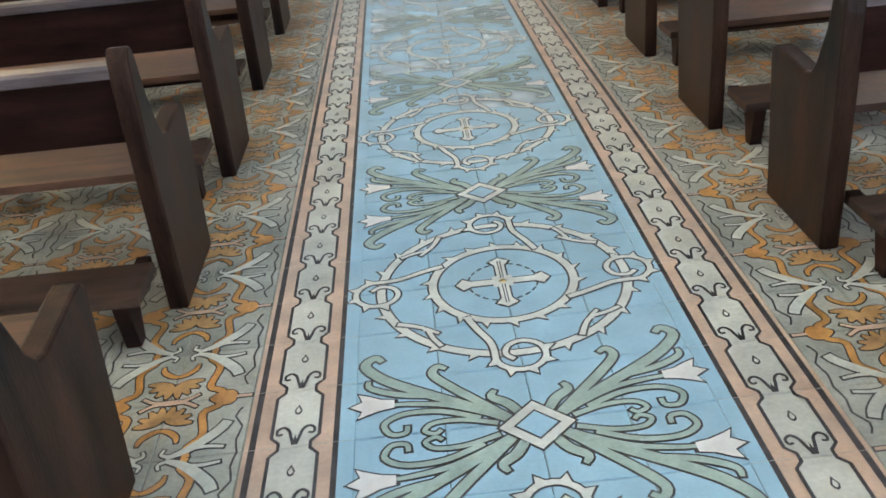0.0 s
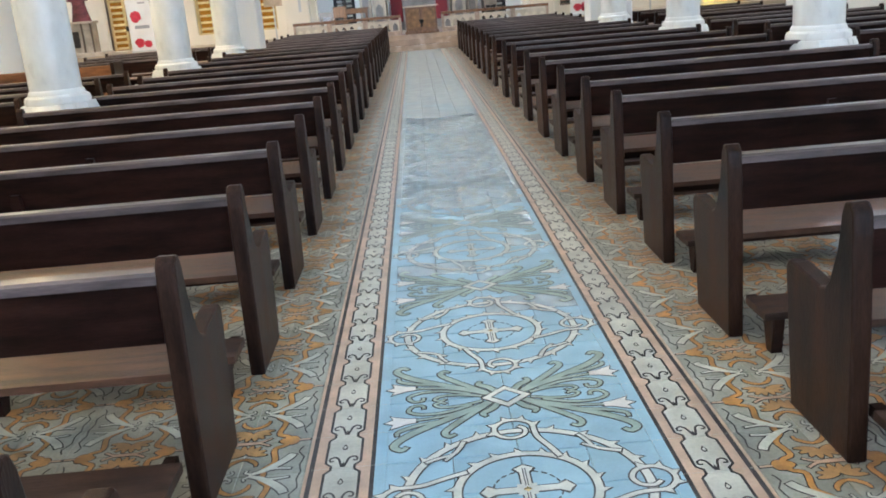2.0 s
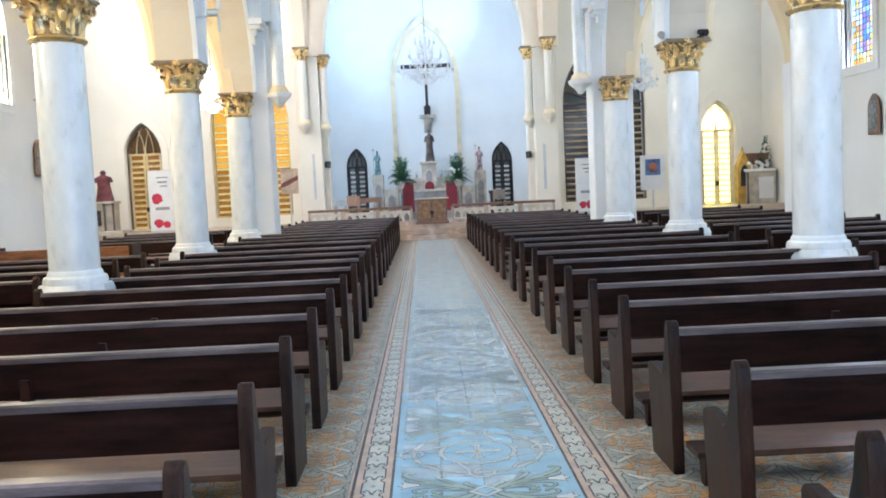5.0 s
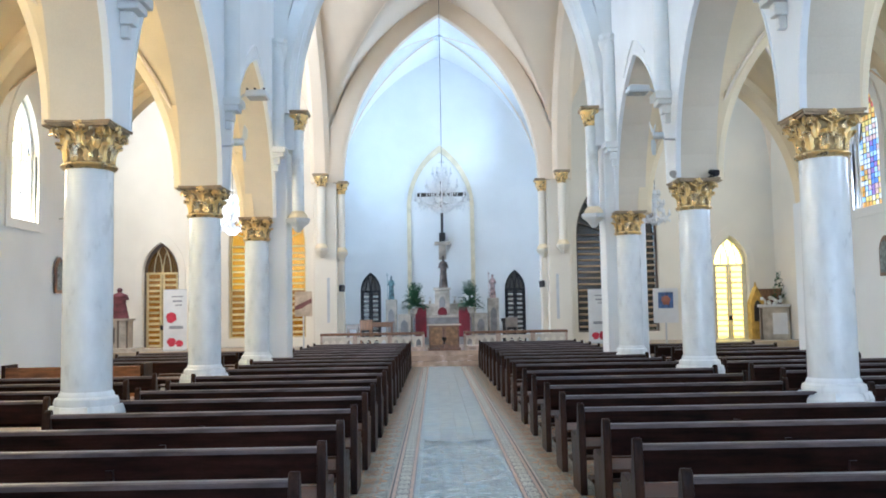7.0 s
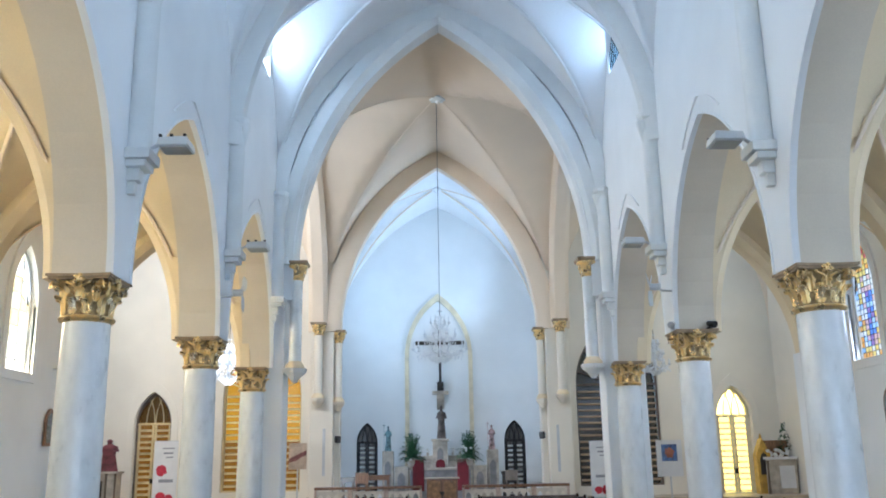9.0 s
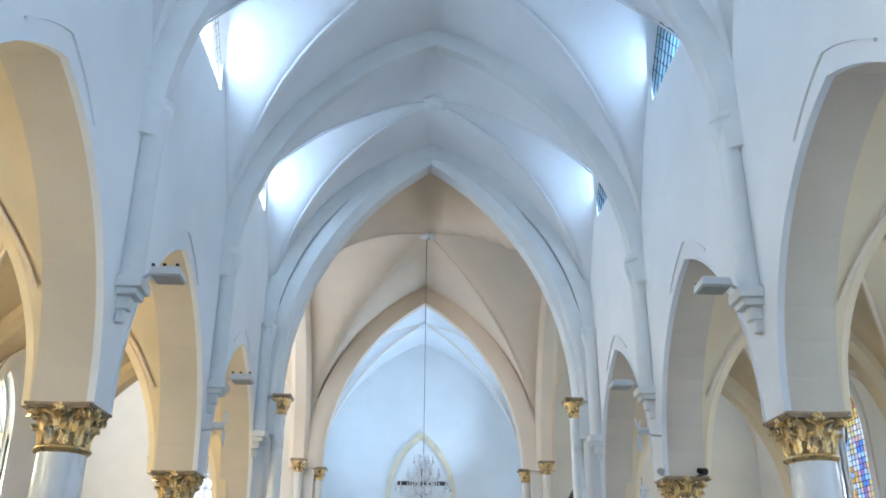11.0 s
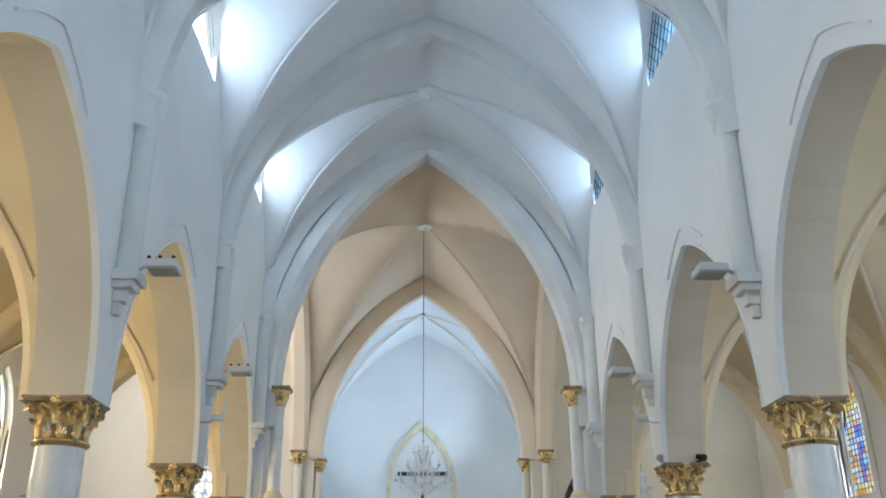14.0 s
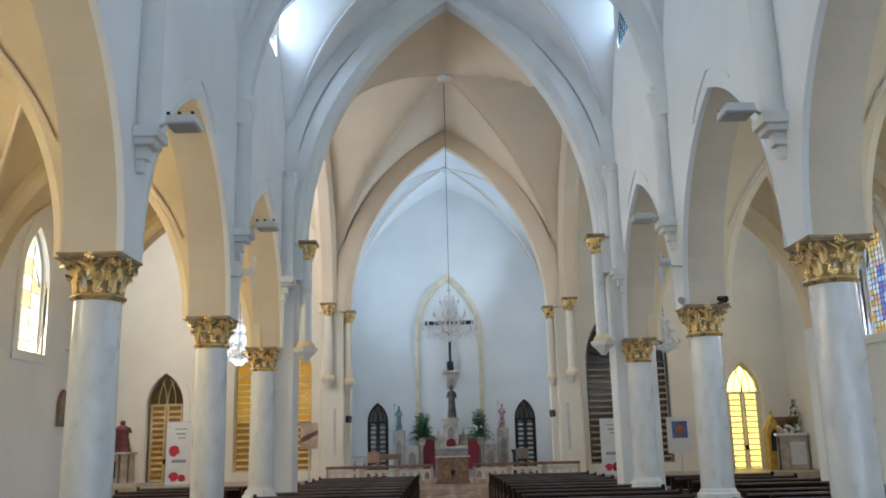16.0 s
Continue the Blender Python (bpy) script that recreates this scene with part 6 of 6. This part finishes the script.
def poster(x, y, z, w, h, label, kind):
    e = empty("hanging_poster", pose(x, y, z), label, "poster")
    part("sheet", box(-w / 2, w / 2, -0.006, 0.006, 0, h), PAPER if kind else mat("faded_ochre_print", (0.55, 0.42, 0.30), 0.5, vary=0.2, scale=4), e)
    if kind:
        part("picture", box(-w * 0.3, w * 0.3, -0.012, -0.007, h * 0.42, h * 0.88), mat("blue_print", (0.12, 0.2, 0.42), 0.5, vary=0.3, scale=9), e)
        part("picture_centre", blotch(0, h * 0.65, w * 0.2, -0.015, 11), mat("rust_print", (0.5, 0.18, 0.1), 0.5, vary=0.3), e)
    else:
        bm = bmesh.new()
        bm.faces.new([bm.verts.new((q[0] * w, -0.01, q[1] * h)) for q in ((-0.5, 0.25), (-0.1, 0.32), (0.2, 0.45), (0.5, 0.55), (0.5, 0.72), (0.1, 0.6), (-0.2, 0.5), (-0.5, 0.4))])
        part("printed_band", bm, mat("maroon_print", (0.2, 0.06, 0.05), 0.5, vary=0.3, scale=8), e)
    part("stand", box(-0.02, 0.02, 0.01, 0.04, -(z - 0.0), h), STEEL, e)
    return e


poster(-4.05, 26.0 - 0.5, 1.56, 0.5, 0.72, "faded ochre poster with a maroon band", 0)
poster(6.0, 24.0, 1.22, 0.68, 0.94, "white poster with a blue framed picture", 1)


def wall_picture(s, y, z, label):
    e = empty("station_picture", Matrix.Translation((s * (XA - 0.02), y, z)) @ oriented(s), label, "picture", "stations on the aisle walls")
    part("frame", prism([(u, 0.42 + w) for u, w in arch_line(0.19, 0.28, 6)] + [(-0.19, 0), (0.19, 0)], -0.05, 0.0, "y"), RAILWOOD, e, bevel=0.01)
    part("panel", prism([(u, 0.42 + w) for u, w in arch_line(0.14, 0.2, 6)] + [(-0.14, 0.06), (0.14, 0.06)], -0.06, -0.048, "y"), mat("grey_green_relief", (0.24, 0.26, 0.25), 0.6, vary=0.35, scale=14) if "grey_green_relief" not in bpy.data.materials else bpy.data.materials["grey_green_relief"], e, "grey green relief")
    return e


for s in (-1, 1):
    for y in (9.0, 13.4, 17.25):
        wall_picture(s, y if s < 0 else y - 2.0, 2.1, "dark framed arched relief on the aisle wall")

# ---- side altars ----
sa = empty("side_altar", pose(-9.75, 26.5, 0.62), "white side altar table with dark openings", "side altar")
part("tabletop", box(-0.45, 0.45, -0.3, 0.3, 0.9, 0.97), STONE, sa, bevel=0.01)
part("body", box(-0.38, 0.38, -0.2, 0.28, 0.1, 0.9), STONE, sa, bevel=0.01)
# Dark sheet on the altar front, painted as the shade in an opening.
part("recess", box(-0.26, 0.0, -0.215, -0.2, 0.25, 0.7), DARK, sa)
for x in (-0.38, 0.12, 0.38):
    part("post", lathe([(0.04, 0.0), (0.03, 0.08), (0.025, 0.5), (0.03, 0.85), (0.045, 0.9)], 10, x, -0.25), BROWNFRAME, sa, smooth=True)
part("step", box(-0.75, 0.75, -0.6, 0.3, 0.0, 0.1), STONE, sa, bevel=0.012)
statue("robed_statue", pose(-9.68, 26.5, 1.59) @ Matrix.Diagonal((1.75, 1.3, 1, 1)), 0.92, mat("maroon_painted_plaster", (0.16, 0.035, 0.045), 0.55, vary=0.3, scale=7), "maroon robed painted statue on the side altar", 0.0)
sb = empty("side_altar", pose(10.05, 27.1, 0.62), "carved grey side altar with a pale cloth", "side altar")
part("body", box(-0.4, 0.48, -0.25, 0.45, 0.0, 0.98), STONE, sb, bevel=0.015)
part("tabletop", box(-0.46, 0.5, -0.32, 0.45, 0.98, 1.06), PAPER, sb, bevel=0.012)
part("front_panel", box(-0.05, 0.4, -0.27, -0.25, 0.15, 0.8), PAPER, sb)
part("back_panel", box(-0.4, 0.5, 0.36, 0.46, 1.06, 1.55), RAILWOOD, sb, bevel=0.01)
part("corner_post", lathe([(0.05, 0), (0.035, 0.1), (0.03, 0.7), (0.045, 0.95)], 10, -0.4, -0.28), BROWNFRAME, sb, smooth=True)
bm = bmesh.new()
for i in range(16):
    blob((random.uniform(-0.35, 0.4), random.uniform(-0.2, 0.2), 1.08 + random.uniform(0, 0.22)), (0.07, 0.06, 0.06), bm, 1)
fl = part("altar_flowers", bm, bpy.data.materials["white_petal"])
fl.location = (10.05, 27.1, 0.62)
tagged(fl, "heap of white flowers on the side altar", "flowers", kind="stuff")
sh = empty("gothic_shrine", pose(9.62, 27.15, 0.62), "yellow painted wooden gothic shrine with dark sheet as the shade of an arched niche", "shrine")
OCHRE = mat("ochre_painted_wood", (0.55, 0.33, 0.05), 0.5, vary=0.2, scale=5)
part("body", prism([(0.2, 0), (0.2, 1.15), (0.0, 1.62), (-0.2, 1.15), (-0.2, 0)], -0.15, 0.2, "y"), OCHRE, sh, bevel=0.012)
# Nothing is hollowed out; a dark sheet gives the niche its shade.
part("niche", prism([(u, 0.95 + z) for u, z in arch_line(0.12, 0.25, 6)] + [(-0.12, 0.55), (0.12, 0.55)], -0.17, -0.148, "y"), DARK, sh, "dark sheet as the shade of an arched niche")
part("finial", lathe([(0.03, 1.58), (0.045, 1.66), (0.01, 1.76)], 8), OCHRE, sh, smooth=True)
cy = empty("potted_conifer", pose(10.4, 27.3, 1.68), "dark green potted shrub on the side altar", "plant")
part("pot", lathe([(0.06, 0), (0.09, 0.12), (0.07, 0.12)], 10), BROWNFRAME, cy, smooth=True)
bm = bmesh.new()
for i in range(160):
    h = random.uniform(0.12, 0.95)
    t = random.uniform(0, 6.28)
    r = 0.2 * (1.05 - h) * random.uniform(0.5, 1.1) + 0.02
    p = Vector((r * math.cos(t), r * math.sin(t), h))
    bm.faces.new([bm.verts.new(p + Vector((random.uniform(-0.05, 0.05), random.uniform(-0.05, 0.05), random.uniform(-0.02, 0.09)))) for _ in range(3)])
part("foliage", bm, bpy.data.materials["fern_green"], cy)

# ---- loose pews and benches in the aisles and transepts ----
BENCHO = mat("orange_brown_bench_wood", (0.30, 0.12, 0.04), 0.4, vary=0.25, scale=4, coat=0.2, stretch=(1, 6, 6))
for s in (-1, 1):
    for y in (17.6, 19.0, 20.4, 21.8):
        tagged(copy_thing(PEWS[s], pose(s * 4.75, y, 0)), group="pews in the transepts")
wb = empty("panelled_bench", pose(-6.2, 14.8, 0), "orange brown panelled bench in the aisle", "bench")
part("back_panel", box(-1.1, 1.1, -0.02, 0.02, 0.15, 0.82), BENCHO, wb, bevel=0.008)
part("seat", box(-1.1, 1.1, 0.02, 0.42, 0.4, 0.44), BENCHO, wb, bevel=0.008)
for x in (-1.13, 1.13):
    part("end_panel", box(x - 0.03, x + 0.03, -0.04, 0.42, 0, 0.86), ENDWOOD, wb, bevel=0.01)

# ---- glowing sheets behind the openings ----
def backdrop(bm, color, strength):
    o = part("sky_backdrop", bm, glow("backdrop_glow_%.2f_%.2f" % (strength, color[2]), color, strength))
    return struct(o, "plain glowing sheet outside an opening", "backdrop")


backdrop(box(-9.62, -9.6, YR - 2, 17.9, 0.5, 8.5), (1.0, 0.94, 0.80), 4.0)
backdrop(box(9.6, 9.62, YR - 2, 17.9, 0.5, 8.5), (0.82, 0.9, 1.0), 1.9)
backdrop(box(-6.22, -6.2, YR - 2, 25, 8.6, 45), (1.0, 0.99, 0.96), 4.0)
backdrop(box(6.2, 6.22, YR - 2, 25, 8.6, 45), (0.5, 0.76, 1.0), 1.0)
# Dim amber sheets set each pane's glow; the 0.02 one keeps the fanlight dark.
backdrop(box(-7.3, -4.4, YE + 2.0, YE + 2.02, -0.5, 2.5), (1.0, 0.80, 0.45), 0.16)
backdrop(box(-7.3, -4.4, YE + 2.0, YE + 2.02, 2.51, 8), (1.0, 0.90, 0.4), 0.5)
backdrop(box(-XT, -7.31, YE + 2.0, YE + 2.02, -0.5, 3.12), (1.0, 0.82, 0.45), 0.2)
backdrop(box(-XT, -7.31, YE + 2.0, YE + 2.02, 3.13, 8), (1.0, 0.82, 0.5), 0.02)
backdrop(box(7.6, XT, YE + 2.0, YE + 2.02, -0.5, 3.1), (1.0, 0.97, 0.80), 2.4)
backdrop(box(7.6, XT, YE + 2.0, YE + 2.02, 3.11, 8), (1.0, 0.97, 0.86), 5.0)
backdrop(box(-4.4, 4.4, YB + 1.5, YB + 1.52, -0.5, 4), (0.9, 0.95, 1.0), 0.6)

# ---- area lamps: daylight at the openings, and added fill ----
for a, b in zip(COLS, COLS[1:]):
    y = (a + b) / 2
    for s in (-1, 1):
        window_light((s * (XA - 0.06), y - WSH, 4.4), (0, y - WSH, 3.2), 0.9, 2.0, (62 if y < 8 else 84) if s < 0 else 30, (1.0, 0.71, 0.34) if s < 0 else (0.93, 0.97, 1.0))
        window_light((s * (XW - 0.03), y, 9.85), (0, y, 9.2), 1.6, 0.95, 35 if s < 0 else 19, (0.74, 0.88, 1.0))
# Added fill lamps in the unseen rear openings, strongest at the right.
window_light((0, YR + 0.1, 2.4), (0, 8, 4.4), 2.6, 4.2, 84, (0.86, 0.93, 1.0))
for x in (-5.7, 5.7):
    window_light((x, YR + 0.1, 1.8), (x, 8, 1.8), 1.5, 3.0, 4 if x < 0 else 115, (0.86, 0.93, 1.0))
window_light((3.9, 31.2, 6.9), (-2.5, 29.9, 9.6), 1.3, 2.6, 105, (0.74, 0.89, 1.0), 125)
# Added lamp in an unseen low doorway, to brighten the right chancel wall.
window_light((-3.9, 29.4, 1.6), (3.9, 29.3, 1.9), 0.8, 2.0, 40, (0.78, 0.9, 1.0))
window_light((-3.9, 31.2, 6.9), (1.0, 30.8, 8.6), 1.3, 2.6, 45, (0.74, 0.89, 1.0))
# Added fill lamps on the solid transept end walls, which have no window.
for s in (-1, 1):
    window_light((s * (XT - 0.05), 23.2, 5.5), (0, 23.2, 4.5), 2.4, 4.5, 260 if s < 0 else 160, (1.0, 0.74, 0.46) if s < 0 else (1.0, 0.80, 0.50))
